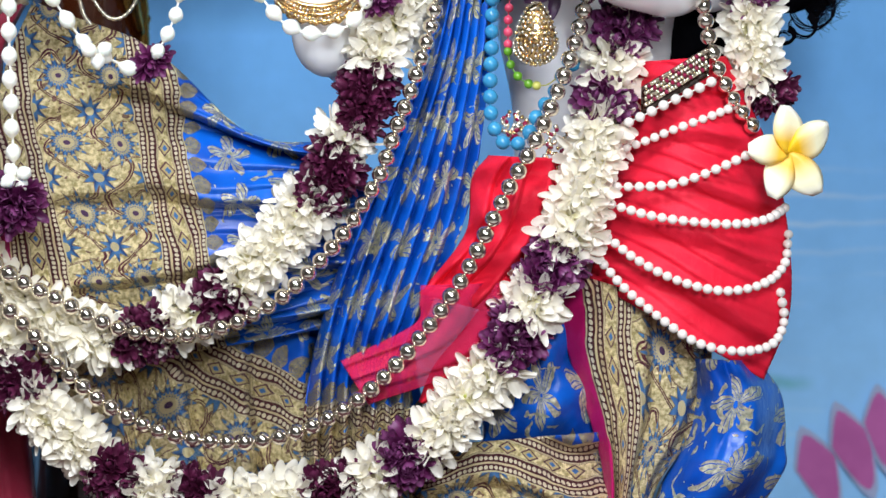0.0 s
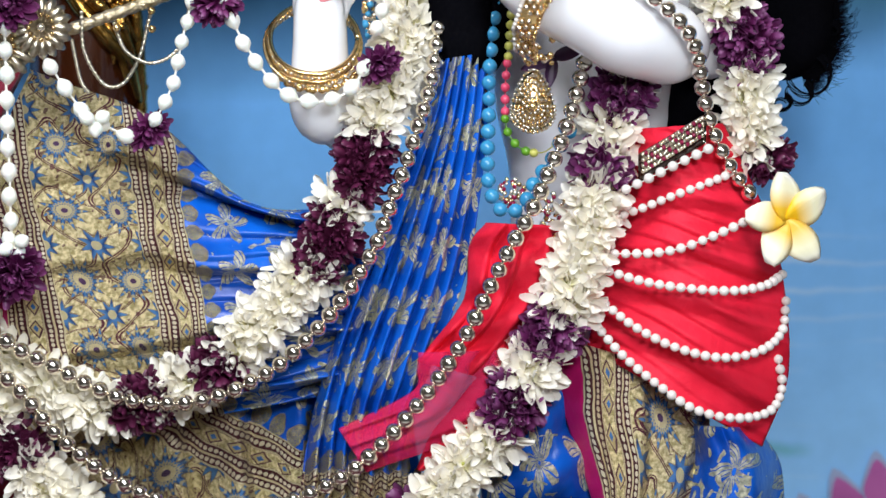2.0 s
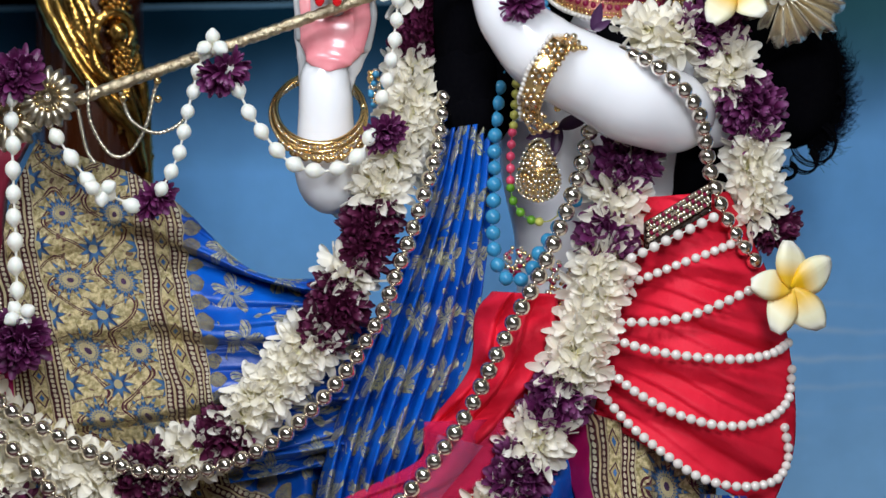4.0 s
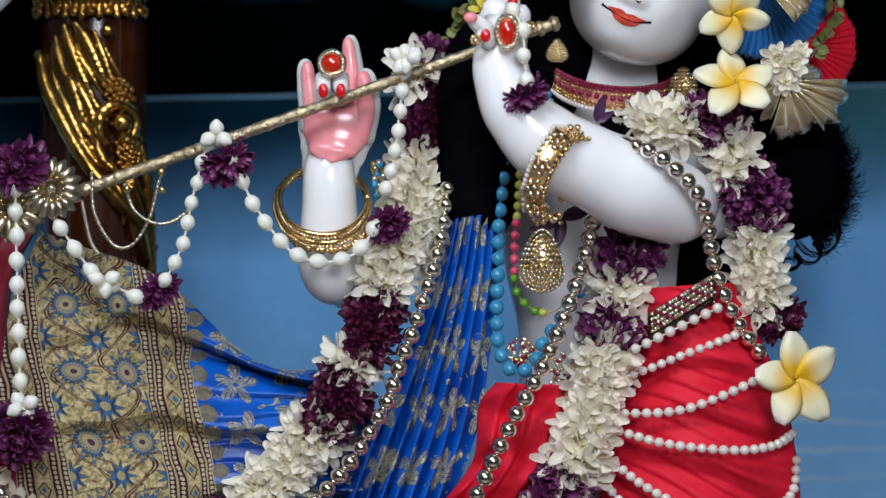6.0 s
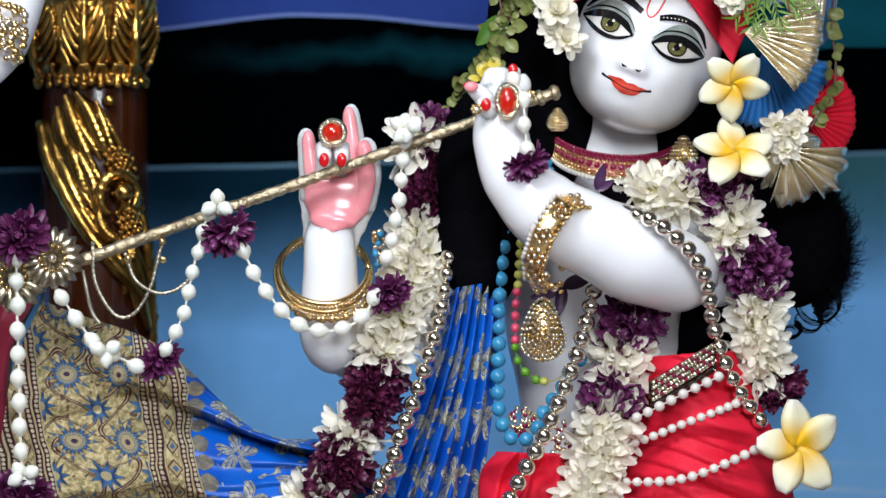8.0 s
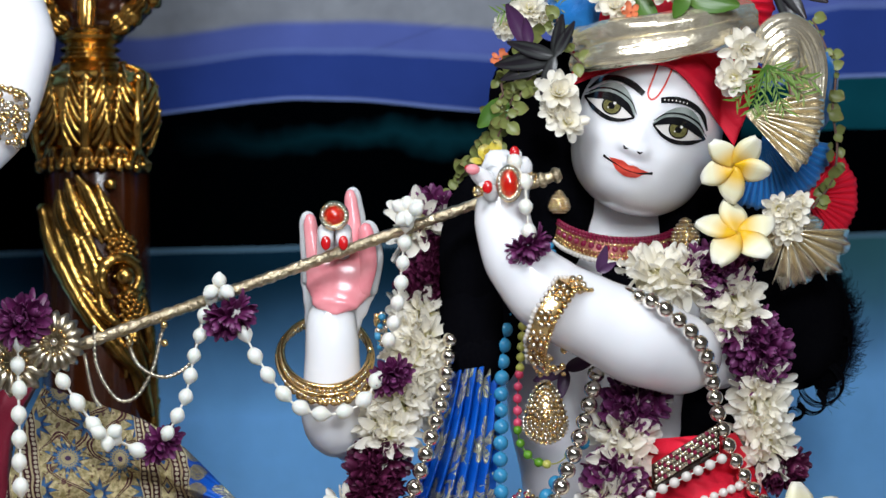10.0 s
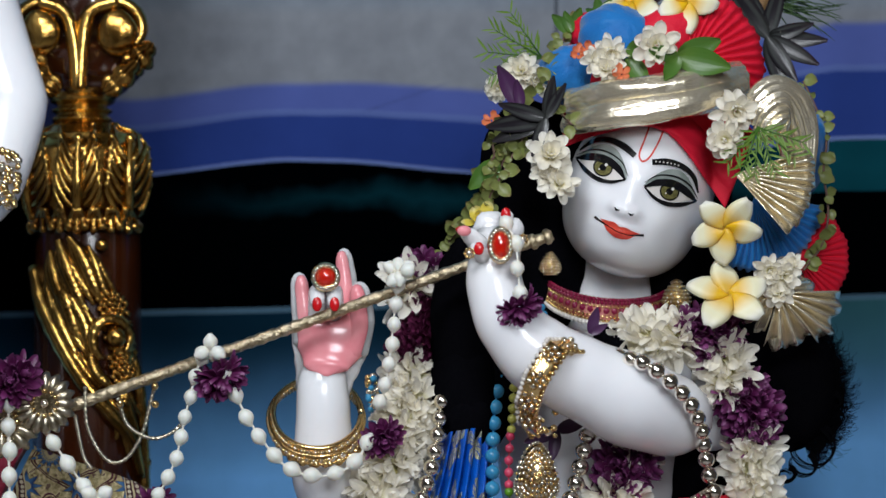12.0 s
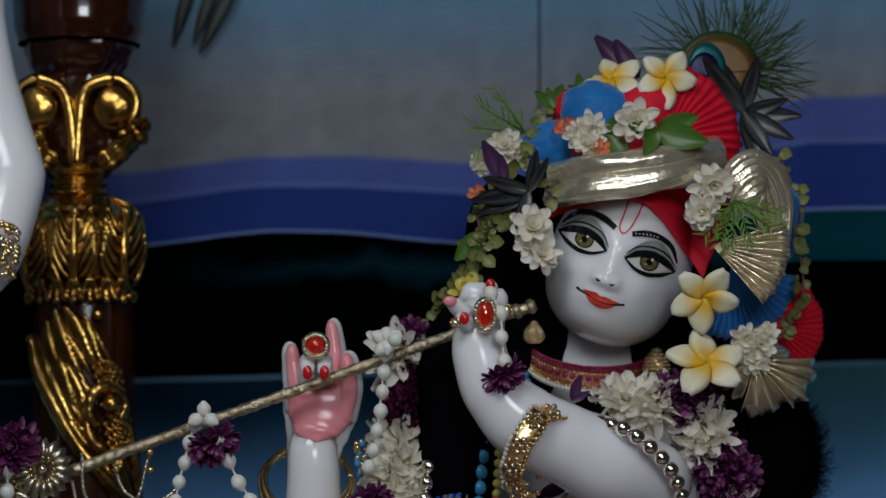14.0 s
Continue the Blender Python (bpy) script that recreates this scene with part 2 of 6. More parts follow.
def brocade_cloth(name):
    """Silk brocade woven in zones along s: magenta, bands, gold field with flowers, bands, leaf edge, blue field."""
    q = Mat(name, 0.35, 0.0, Specular_IOR_Level=0.35)
    s0, t0 = q.uv()
    wob = (q.noise(16, 2) - 0.5) * 0.42
    s, t = s0 + wob, t0 + wob * 0.7
    grain = q.noise(900, 2)
    # fine noise puts the thread's sparkle, lit and shaded gold, into the colour
    shimmer = q.band(q.noise(260, 3), 0.38, 0.62)
    gold_c = q.mix(shimmer, (0.92, 0.80, 0.48), (0.46, 0.37, 0.16))

    def rosette(ps, pt, os, ot, size, n):
        x = ((s * (1 / ps) + os).fract() - 0.5) * ps
        y = ((t * (1 / pt) + ot).fract() - 0.5) * pt
        r, a = (x * x + y * y).sqrt(), y.atan2(x)
        edge = (((a * (n * 0.5)).sin().abs() * -1.0 + 1.0) * 0.52 + 0.48) * size
        return r, r.less(edge), r.less(edge * 0.88), r.less(size * 0.26), (a * n).cos().abs()

    # gold field
    r1, p1, p1i, c1, w1 = rosette(0.92, 1.24, 0.02, 0.0, 0.46, 11.0)
    r2, p2, p2i, c2, w2 = rosette(0.92, 1.24, 0.55, 0.5, 0.32, 9.0)
    curl = (q.noise(26, 1) - 0.5) * 0.5
    stem1 = (s + curl - 0.42 - (t * 5.07 + 0.9).sin() * 0.34).abs()
    stem2 = (s - curl - 1.22 - (t * 5.07 + 2.6).sin() * 0.30).abs()
    stem3 = ((t + curl * 1.4) * 1.6 + (s * 5.0).sin() * 0.22).fract() - 0.5
    vine = stem1.between(0.014, 0.05).max(stem2.between(0.014, 0.05)).max(stem3.abs().between(0.008, 0.03))
    bits = (q.noise(150, 1) - 0.67).more(0)
    field = q.mix(vine.max(bits * 0.8), gold_c, (0.13, 0.035, 0.05))
    blue_p = q.mix(w1, (0.02, 0.06, 0.20), (0.09, 0.24, 0.52))
    field = q.mix(p1.max(p2), field, (0.30, 0.22, 0.12))
    field = q.mix(p1i.max(p2i), field, blue_p)
    field = q.mix((r1 * 44 + w1 * 2).sin().more(0.45) * p1i, field, (0.52, 0.45, 0.28))
    field = q.mix(c1.max(c2), field, (0.62, 0.53, 0.30))
    field = q.mix(r1.less(0.05), field, (0.10, 0.05, 0.12))

    def bands(b0, width):
        b = (s - b0) * (1 / width)
        dot = ((t * 11.5).fract() - 0.5).abs()
        rows = None
        for c in (0.09, 0.28, 0.74, 0.92):
            x = (b - c).abs() * (width * 11.5)
            k = (x * x + dot * dot).sqrt().less(0.40)
            rows = k if rows is None else rows.max(k)
        c = q.mix(rows, (0.09, 0.025, 0.03), (0.78, 0.70, 0.52))
        thin = (b - 0.185).abs().less(0.022).max((b - 0.83).abs().less(0.022)).max((b - 0.01).abs().less(0.02)).max((b - 0.99).abs().less(0.02))
        c = q.mix(thin, c, (0.70, 0.60, 0.36))
        mid_zone = b.between(0.40, 0.63)
        dx, dy = (b - 0.515).abs() * width, ((t * 2.4).fract() - 0.5).abs() * (1 / 2.4)
        dia = dx * 1.6 + dy
        c = q.mix(mid_zone, c, gold_c)
        c = q.mix(mid_zone * dia.less(0.17), c, (0.14, 0.06, 0.07))
        c = q.mix(mid_zone * dia.less(0.13), c, (0.60, 0.48, 0.24))
        c = q.mix(mid_zone * dia.less(0.065), c, (0.08, 0.22, 0.55))
        line = (b - 0.38).abs().less(0.016).max((b - 0.65).abs().less(0.016))
        return q.mix(line, c, (0.62, 0.52, 0.32))

    # blue field with gold leaf sprigs
    deep = q.mix(q.band(q.noise(18, 2), 0.35, 0.65), (0.0015, 0.050, 0.33), (0.003, 0.105, 0.53))
    x = ((s * 1.05).fract() - 0.5)
    y = ((t * 1.25 + (s * 1.05).floor() * 0.37).fract() - 0.5)
    warp = (q.noise(70, 1) - 0.5) * 0.22
    rr, aa = (x * x + y * y).sqrt() + warp, y.atan2(x)
    sprig = rr.less((aa * 2.5 + 0.4).cos().abs() * 0.34 + 0.09) * ((aa * 19 + rr * 30).sin().more(-0.80))
    sprig = sprig.max((q.noise(48, 1, distort=1.5) - 0.635).more(0)) * rr.more(0.03)
    blue = q.mix(sprig, deep, q.mix(shimmer, (0.80, 0.75, 0.52), (0.36, 0.36, 0.26)))
    # leaf edge between the bands and the blue
    lx = (s - 2.55) * (1 / 0.34)
    ly = ((t * 2.9).fract() - 0.5).abs() * 2
    leaf = (ly + (lx * 1.15 - 0.45) * (lx * 1.15 - 0.45) * 1.9).less(0.86)
    vein = ((lx * 9 + ly * 6).fract()).less(0.72)
    edge = q.mix(leaf * vein, deep, q.mix(shimmer, (0.55, 0.47, 0.23), (0.32, 0.27, 0.12)))

    c = q.mix(s.more(-1.0), (0.38, 0.008, 0.10), bands(-1.0, 0.95))
    c = q.mix(s.more(-0.05), c, field)
    c = q.mix(s.more(1.70), c, bands(1.70, 0.85))
    c = q.mix(s.more(2.55), c, edge)
    c = q.mix(s.more(2.92), c, blue)
    q.color(c)
    goldish = s.between(-1.0, 2.55).max(sprig * s.more(2.92)).max(leaf * s.between(2.55, 2.92))
    q.link(goldish * 0.78, q.b.inputs["Metallic"])
    q.rough(goldish * 0.04 + 0.29)
    q.bump(grain * (goldish * 1.4 + 0.1) + q.noise(300, 2) * 1.0 * goldish + q.noise(45, 2) * 1.6, 0.9, 0.0016)
    return q.mat


def folded_silk(name, a, b, rough=0.6, fine=700.0, sheen=0.3, alpha=1.0):
    q = Mat(name, rough, 0.0, Sheen_Weight=sheen, Alpha=alpha, Specular_IOR_Level=0.22)
    n = q.noise(25, 4)
    q.color(q.mix(q.band(n, 0.3, 0.7), a, b))
    q.bump(q.noise(fine, 2) + q.noise(90, 3) * 2.5, 0.35, 0.0015)
    return q.mat


brocade = brocade_cloth("gold_and_blue_brocade")
red_silk = folded_silk("red_chiffon", (0.62, 0.007, 0.028), (0.74, 0.016, 0.045), sheen=0.0)
red_sheer = folded_silk("sheer_red_chiffon", (0.62, 0.008, 0.08), (0.7, 0.02, 0.10), alpha=0.5, sheen=0.0)
lame = simple("crinkled_pale_gold_lame", (0.97, 0.89, 0.71), (0.86, 0.76, 0.55), 0.26, 0.82, scale=50, fine=150, bump=0.45, dist=0.0020)
blue_silk = folded_silk("blue_silk", (0.006, 0.13, 0.42), (0.01, 0.19, 0.52), 0.5)
maroon = folded_silk("maroon_silk", (0.16, 0.004, 0.02), (0.22, 0.008, 0.03), 0.45)

# ---- the place ----
BACK = 0.46


def painted_backdrop():
    """Painted cloth: grey sky, blue hills, black water with a pale waterline, blue lake below."""
    q = Mat("painted_backdrop_cloth", 0.95, 0.0, Specular_IOR_Level=0.0)
    u, v = q.uv()
    hump = q.band((u - 5.7).abs(), 3.4, 0.4)
    hump = hump * hump * (hump * -2.0 + 3.0)
    w = v - 0.22 + hump * 0.24 + q.band(u, 9.0, 15.0) * 0.62 + (q.noise(5, 2) - 0.5) * 0.16
    far = w + q.band(u, 9.0, 15.0) * 0.40 + q.band((u - 8.3).abs(), 2.5, 0.0) * 0.1
    soft = (q.noise(7, 4) - 0.5)
    mott = q.band(q.noise(30, 4), 0.25, 0.75)
    sky = q.mix(mott, (0.24, 0.26, 0.29), (0.19, 0.205, 0.235))
    sky = q.mix(q.band(v, -2.6, -4.6), sky, (0.12, 0.27, 0.42))
    c = q.mix(q.band(far - q.band(u, 9.0, 15.0) * far.less(-1.0) * -0.30, -1.40, -1.28), sky, (0.078, 0.11, 0.34))
    c = q.mix(q.band(far, -0.86, -0.74), c, (0.022, 0.046, 0.21))
    c = q.mix((far + 0.82).abs().less(0.06) * 0.45, c, (0.13, 0.19, 0.42))
    c = q.mix((w - 0.03).abs().less(0.035) * 0.6, c, (0.20, 0.27, 0.52))
    c = q.mix(w.more(0.06), c, (0.0002, 0.0005, 0.0008))
    teal = q.band((w - 0.55 + soft * 1.4).abs(), 0.32, 0.0) * q.band(u, 3.0, 8.0)
    c = q.mix(teal * 0.7 * w.more(0.06), c, (0.004, 0.04, 0.055))
    c = q.mix(q.band(u, 13.0, 14.5) * w.between(0.06, 0.95) * 0.8, c, (0.004, 0.055, 0.075))
    wl = v + u * 0.022 - (q.noise(4, 2) - 0.5) * 0.12
    depth = q.band(v + soft * 0.5 + q.band(u, 11.0, 14.5) * 0.7, 2.9, 5.7)
    lake = q.mix(depth * depth, (0.003, 0.016, 0.030), (0.19, 0.48, 0.90))
    lake = q.mix(q.band(v + soft, 6.5, 11.5), lake, (0.30, 0.60, 0.95))
    streak = q.noise(3.0, 3, vec=None)
    rows = (((v + soft * 0.5) * 2.1 + (u * 0.35).sin() * 0.25).fract() - 0.5).abs()
    lake = q.mix(q.band(rows, 0.16, 0.02) * q.band(u + soft * 4, 13.2, 14.6) * q.band(v, 7.4, 8.6) * q.band(streak, 0.40, 0.60) * 0.55, lake, (0.62, 0.78, 0.92))
    lake = q.mix(q.band((v - 11.75 + soft * 0.6).abs(), 0.18, 0.0) * q.band((u - 14.0).abs(), 0.75, 0.2) * 0.5, lake, (0.05, 0.33, 0.22))
    lake = q.mix(q.band(v, 4.6, 3.4) * q.band(u, 10.0, 15.5) * 0.5, lake, (0.05, 0.17, 0.19))
    c = q.mix(q.band(wl, 2.74, 2.80), c, lake)
    c = q.mix((wl - 2.76).abs().less(0.05) * q.band(streak, 0.3, 0.55) * 0.6, c, (0.10, 0.19, 0.27))
    c = q.mix(q.band(mott, 0.0, 1.0) * 0.10, c, (0.0, 0.0, 0.0))
    # shade of two creases in the cloth, painted as dark lines
    c = q.mix((u - 10.03 + soft * 0.06).abs().less(0.035) * v.less(0.4) * 0.7, c, (0.03, 0.035, 0.045))
    c = q.mix(((u - 6.63) * 0.345 + v + 0.865).abs().less(0.018) * q.band((u - 7.3).abs(), 0.9, 0.5) * 0.5, c, (0.05, 0.07, 0.2))
    q.color(c)
    q.bump(q.noise(4, 2) * 6 + q.noise(400, 2) * 0.3, 0.25, 0.006)
    return q.mat


b = Build()


def backdrop_point(u, v):
    x, y = -1900 + u * 5400, -1500 + v * 3300
    wave = (0.006 * math.sin(x * 0.011 + 1) + 0.004 * math.sin(x * 0.029)) * max(0.0, min(1.0, (1000 - y) / 400))
    crease = -0.010 * math.exp(-((x - 1002) / 9) ** 2) * max(0.0, min(1.0, (150 - y) / 300))
    return mid(x, y, BACK + wave + crease)


b.grid(backdrop_point, 260, 40, 0, lambda u, v: ((-1900 + u * 5400) / 100, (-1500 + v * 3300) / 100))
backdrop = part("backdrop", b.mesh("backdrop", painted_backdrop()), None)
tagged(backdrop, "painted cloth backdrop of grey sky, blue hills and lake", "backdrop", kind="structure")

lotus_pink = simple("pink_lotus_paint", (0.48, 0.12, 0.36), (0.40, 0.09, 0.30), 0.8, scale=30, bump=0.1)
lotus_pale = simple("pale_lotus_outline_paint", (0.36, 0.42, 0.62), (0.30, 0.36, 0.55), 0.8, scale=30, bump=0.1)
lotus = thing("painted_lotus", "large pink lotus painted on the blue backdrop", "painting")
for row, (x0, y0, x1, y1, w) in enumerate(((1482, 905, 1424, 765, 74), (1545, 870, 1484, 722, 72), (1575, 830, 1556, 690, 64), (1610, 900, 1640, 740, 90))):
    for name, mt, grow, lift in (("outline", lotus_pale, 1.08, 0.0035 + row * 0.003), ("petal", lotus_pink, 0.97, 0.005 + row * 0.003)):
        p = Build()
        a, e = low(x0, y0, BACK - lift), low(x1, y1, BACK - lift)
        way = (e - a)
        side = way.normalized().cross(Vector((0, 1, 0))) * (w * CELL * 0.6 * grow)
        wide_at = lambda t: (t / 0.62) ** 0.6 if t < 0.62 else ((1 - t) / 0.38) ** 0.85
        p.grid(lambda t, k: a + way * (t * (2 * grow - 1) - (grow - 1)) + side * ((k * 2 - 1) * (0.08 + 0.92 * wide_at(t))) * (1 if t < 1 else 0.05), 16, 2)
        part(name, p.mesh(name, mt), lotus)

# added walls and ceiling out of view; dark so that little light bounces back
plaster = simple("dark_teak_brown_plaster", (0.13, 0.105, 0.085), (0.10, 0.08, 0.065), 0.8, scale=4, fine=80, bump=0.2)
# added floor out of view, pale so the silver beads reflect it
bounce_floor = simple("polished_marble_floor", (0.50, 0.48, 0.45), (0.42, 0.40, 0.37), 0.25, scale=5, bump=0.1)
altar_top = simple("dark_red_altar_cloth", (0.05, 0.006, 0.008), (0.07, 0.01, 0.012), 0.7, scale=20, bump=0.2)


def slab(name, lo, hi, mt, label, category, kind="structure"):
    p = Build()
    (x0, y0, z0), (x1, y1, z1) = lo, hi
    p.v = [Vector(c) for c in ((x0, y0, z0), (x1, y0, z0), (x1, y1, z0), (x0, y1, z0), (x0, y0, z1), (x1, y0, z1), (x1, y1, z1), (x0, y1, z1))]
    p.f = [(3, 2, 1, 0), (4, 5, 6, 7), (0, 1, 5, 4), (1, 2, 6, 5), (2, 3, 7, 6), (3, 0, 4, 7)]
    p.m, p.uv = [0] * 6, [(0, 0)] * 8
    return tagged(part(name, p.mesh(name, mt, False)), label, category, kind=kind)


slab("floor", (-2.6, -4.2, -0.1), (2.6, 0.8, 0.0), bounce_floor, "unseen polished floor, pale to brighten the silver beads", "floor")
slab("wall_north", (-2.6, 0.8, -0.1), (2.6, 0.95, 3.3), plaster, "unseen plain wall behind the backdrop, dark to limit bounced light", "wall")
slab("wall_south", (-2.6, -4.35, -0.1), (2.6, -4.2, 3.3), plaster, "unseen plain wall behind the camera, dark to limit bounced light", "wall")
slab("wall_west", (-2.75, -4.35, -0.1), (-2.6, 0.95, 3.3), plaster, "unseen plain side wall, dark to limit bounced light", "wall")
slab("wall_east", (2.6, -4.35, -0.1), (2.75, 0.95, 3.3), plaster, "unseen plain side wall, dark to limit bounced light", "wall")
slab("ceiling", (-2.75, -4.35, 3.3), (2.75, 0.95, 3.4), plaster, "unseen plain ceiling, dark to limit bounced light", "ceiling")
ALTAR_Z = 0.93
slab("altar", (-1.1, -0.35, 0.0), (1.1, 0.40, ALTAR_Z), altar_top, "altar platform covered in dark red cloth", "altar", "structure")

# ---- clothes of the statue ----


def lerp_paths(pa, pb, n=60):
    return smooth_path(pa, n + 1), smooth_path(pb, n + 1)


def between_paths(pa, pb, n=120):
    """A surface function: a across from pa to pb, t along them."""
    A, B = smooth_path(pa, n + 1), smooth_path(pb, n + 1)

    def fn(a, t):
        i = min(n - 1, int(t * n))
        k = t * n - i
        return A[i].lerp(A[i + 1], k).lerp(B[i].lerp(B[i + 1], k), a)
    return fn


def flat(u, v):
    return Vector((u, 0, v))


def cloth_sheet(name, pa, pb, depth, pattern, nu, nv, mt, parent, label="", grid=mid, solid=0.0012):
    """Cloth between two edges given in grid cells; depth(a, t, u, v) in metres, pattern(a, t, u, v) in the weave."""
    f = between_paths([flat(*p) for p in pa], [flat(*p) for p in pb])
    q = Build()

    def point(a, t):
        p = f(a, t)
        return grid(p.x, p.z, depth(a, t, p.x, p.z))

    def weave(a, t):
        p = f(a, t)
        return pattern(a, t, p.x, p.z)
    q.grid(point, nu, nv, 0, weave)
    return part(name, q.mesh(name, mt), parent, label, solid)


def saw(x, sharp=0.82):
    x = x % 1.0
    return x / sharp if x < sharp else (1 - x) / (1 - sharp)


sari = thing("draped_sari", "blue and gold brocade silk sari draped on the statue in pleats", "sari")


def fan_depth(a, t, u, v):
    n = noise.noise(Vector((u * 0.006, v * 0.012, 2.0)))
    env = min(1.0, 0.35 + a)
    return -0.012 - 0.029 * saw(t * 4.2 + 0.25 * math.sin(a * 3) + 0.25 * n, 0.86) * env + 0.014 * n - 0.012 * a * a * saw(t * 12 + 0.6 * n + a, 0.8) - 0.003 * a * math.sin(t * 58 + 3 * n) - 0.03 * (1 - a) * math.sin(math.pi * t)


fan_top = [(78, 505), (28, 620), (4, 760), (-18, 900), (-25, 1030), (60, 1110), (230, 1150)]
fan_in = [(600, 738), (640, 770), (670, 830), (680, 900), (670, 960), (640, 1020), (600, 1080)]
ff = between_paths([flat(*p) for p in fan_top], [flat(*p) for p in fan_in])
q = Build()


def fan_point(a, t):
    p = ff(a, t)
    sag = 62 * math.exp(-((a - 0.74) / 0.22) ** 2) * max(0, 1 - t * 5) - 18 * math.exp(-((a - 0.36) / 0.2) ** 2) * max(0, 1 - t * 5)
    return p.x, p.z + sag


q.grid(lambda a, t: mid(*fan_point(a, t), fan_depth(a, t, *fan_point(a, t))), 90, 220, 0,
       lambda a, t: ((fan_point(a, t)[0] - 0.20 * (fan_point(a, t)[1] - 750) * (1 if fan_point(a, t)[1] > 750 else 0.8) - 95) / 98, fan_point(a, t)[1] / 98 + 0.35))
part("pleated_fan", q.mesh("pleated_fan", brocade), sari, "fanned pallu of gold brocade with blue flowers", 0.0012)

cloth_sheet("underskirt", [(-40, 1060), (60, 1200), (160, 1360), (200, 1560)], [(720, 870), (760, 1180), (800, 1330), (820, 1560)],
            lambda a, t, u, v: 0.052 - 0.04 * math.sin(math.pi * a) - 0.034 * saw(a * 6 + t * 1.5, 0.8) + 0.006 * noise.noise(Vector((u * 0.01, v * 0.01, 5))),
            lambda a, t, u, v: (2.9 - ((v - 1100) * 0.86 - (u - 560) * 0.42) / 118 + (0.2 if u < 560 else 0.0), ((u - 300) * 0.86 + (v - 1100) * 0.42) / 105),
            90, 60, brocade, sari, "gold brocade skirt with blue flowers and dark vines")


def pleat_depth(a, t, u, v):
    w = a * 7.5 + 0.3 * math.sin(t * 5)
    return -0.030 - 0.030 * math.sin(math.pi * a) - 0.021 * saw(w, 0.78) * min(1, 0.45 + t)


cloth_sheet("front_pleats", [(792, 485), (762, 600), (702, 760), (645, 900), (590, 1060), (556, 1240), (540, 1560)],
            [(890, 470), (884, 600), (868, 750), (842, 880), (782, 1040), (745, 1180), (760, 1560)], pleat_depth,
            lambda a, t, u, v: (2.95 + (1175 - v) / 110 + 0.05 * math.sin(a * 40), a * 2.6), 120, 120, brocade, sari, "bright blue silk pleats with gold sprigs")

# lower right drapes
cloth_sheet("border_panel", [(975, 470), (1004, 610), (1040, 720), (1072, 850), (1078, 1040)], [(1262, 560), (1258, 680), (1228, 770), (1160, 870), (1110, 1040)],
            lambda a, t, u, v: -0.048 - 0.025 * math.sin(math.pi * a) - 0.013 * saw(a * 3 + 0.1 + 0.3 * t), lambda a, t, u, v: (-1.42 + a * 2.75 - 0.1 * t, t * 3.6), 70, 50, brocade, sari,
            "gold brocade border with silver bands and magenta edge", low)
cloth_sheet("hip_puff", [(1215, 634), (1225, 710), (1205, 800), (1165, 880), (1140, 1040)], [(1345, 640), (1385, 700), (1392, 790), (1380, 850), (1240, 1040)],
            lambda a, t, u, v: -0.01 - 0.075 * math.sin(math.pi * min(1, a * 0.85 + 0.12)) - 0.013 * abs(math.sin(a * 6 + t * 2.4)) - 0.010 * noise.noise(Vector((a * 4, t * 5, 7.0))), lambda a, t, u, v: (3.6 + a * 1.4, t * 3.0 + a * 0.5), 50, 50, brocade, sari,
            "puffed blue silk with gold leaves", low)
cloth_sheet("front_puff", [(845, 640), (850, 700), (860, 770), (840, 800)], [(1030, 560), (1045, 660), (1060, 760), (1062, 840)],
            lambda a, t, u, v: -0.035 - 0.035 * math.sin(math.pi * a) * math.sin(math.pi * min(1, t * 0.9 + 0.1)) - 0.014 * abs(math.sin(t * 6 + a * 2)) - 0.008 * noise.noise(Vector((a * 5, t * 4, 9.0))), lambda a, t, u, v: (2.62 + (1 - t) * 1.3 + 0.1 * math.sin(a * 6), a * 2.0), 50, 50, brocade, sari,
            "puffed blue silk with gold leaf edge", low)
cloth_sheet("front_border", [(760, 790), (750, 860), (740, 940), (740, 1040)], [(1062, 765), (1070, 840), (1092, 900), (1100, 1040)],
            lambda a, t, u, v: -0.045 - 0.035 * math.sin(math.pi * a) - 0.016 * saw(t * 2.3 + 0.3 * math.sin(a * 5)) - 0.008 * noise.noise(Vector((a * 7, t * 5, 4))), lambda a, t, u, v: (2.5 - t * 2.4 - 0.25 * math.sin(a * 5), a * 3.2), 70, 60, brocade, sari,
            "gold brocade skirt border with beaded bands", low)

sash = thing("red_sash", "red chiffon sash wrapped round the hip with a loose end", "sash")


def hip_depth(a, t, u, v):
    fold = saw(t * 5.2 + 0.35 * a + 0.2 * math.sin(a * 4), 0.75)
    return -0.030 - 0.062 * math.sin(math.pi * min(1, a * 0.8 + 0.12)) - 0.013 * fold * min(1, 0.3 + a) - 0.005 * saw(t * 13 - a * 0.8 + 0.15 * math.sin(a * 7), 0.8) * (0.4 + 0.6 * math.sin(t * 9 + a * 2) ** 2) - 0.002 * noise.noise(Vector((a * 4, t * 12 + a * 4, 1.5)))


cloth_sheet("hip_wrap", [(1128, 110), (1110, 250), (1085, 350), (1062, 430), (1046, 496)], [(1288, 100), (1366, 270), (1396, 400), (1400, 550), (1354, 672)], hip_depth,
            lambda a, t, u, v: (a, t), 70, 120, red_silk, sash, "", low)
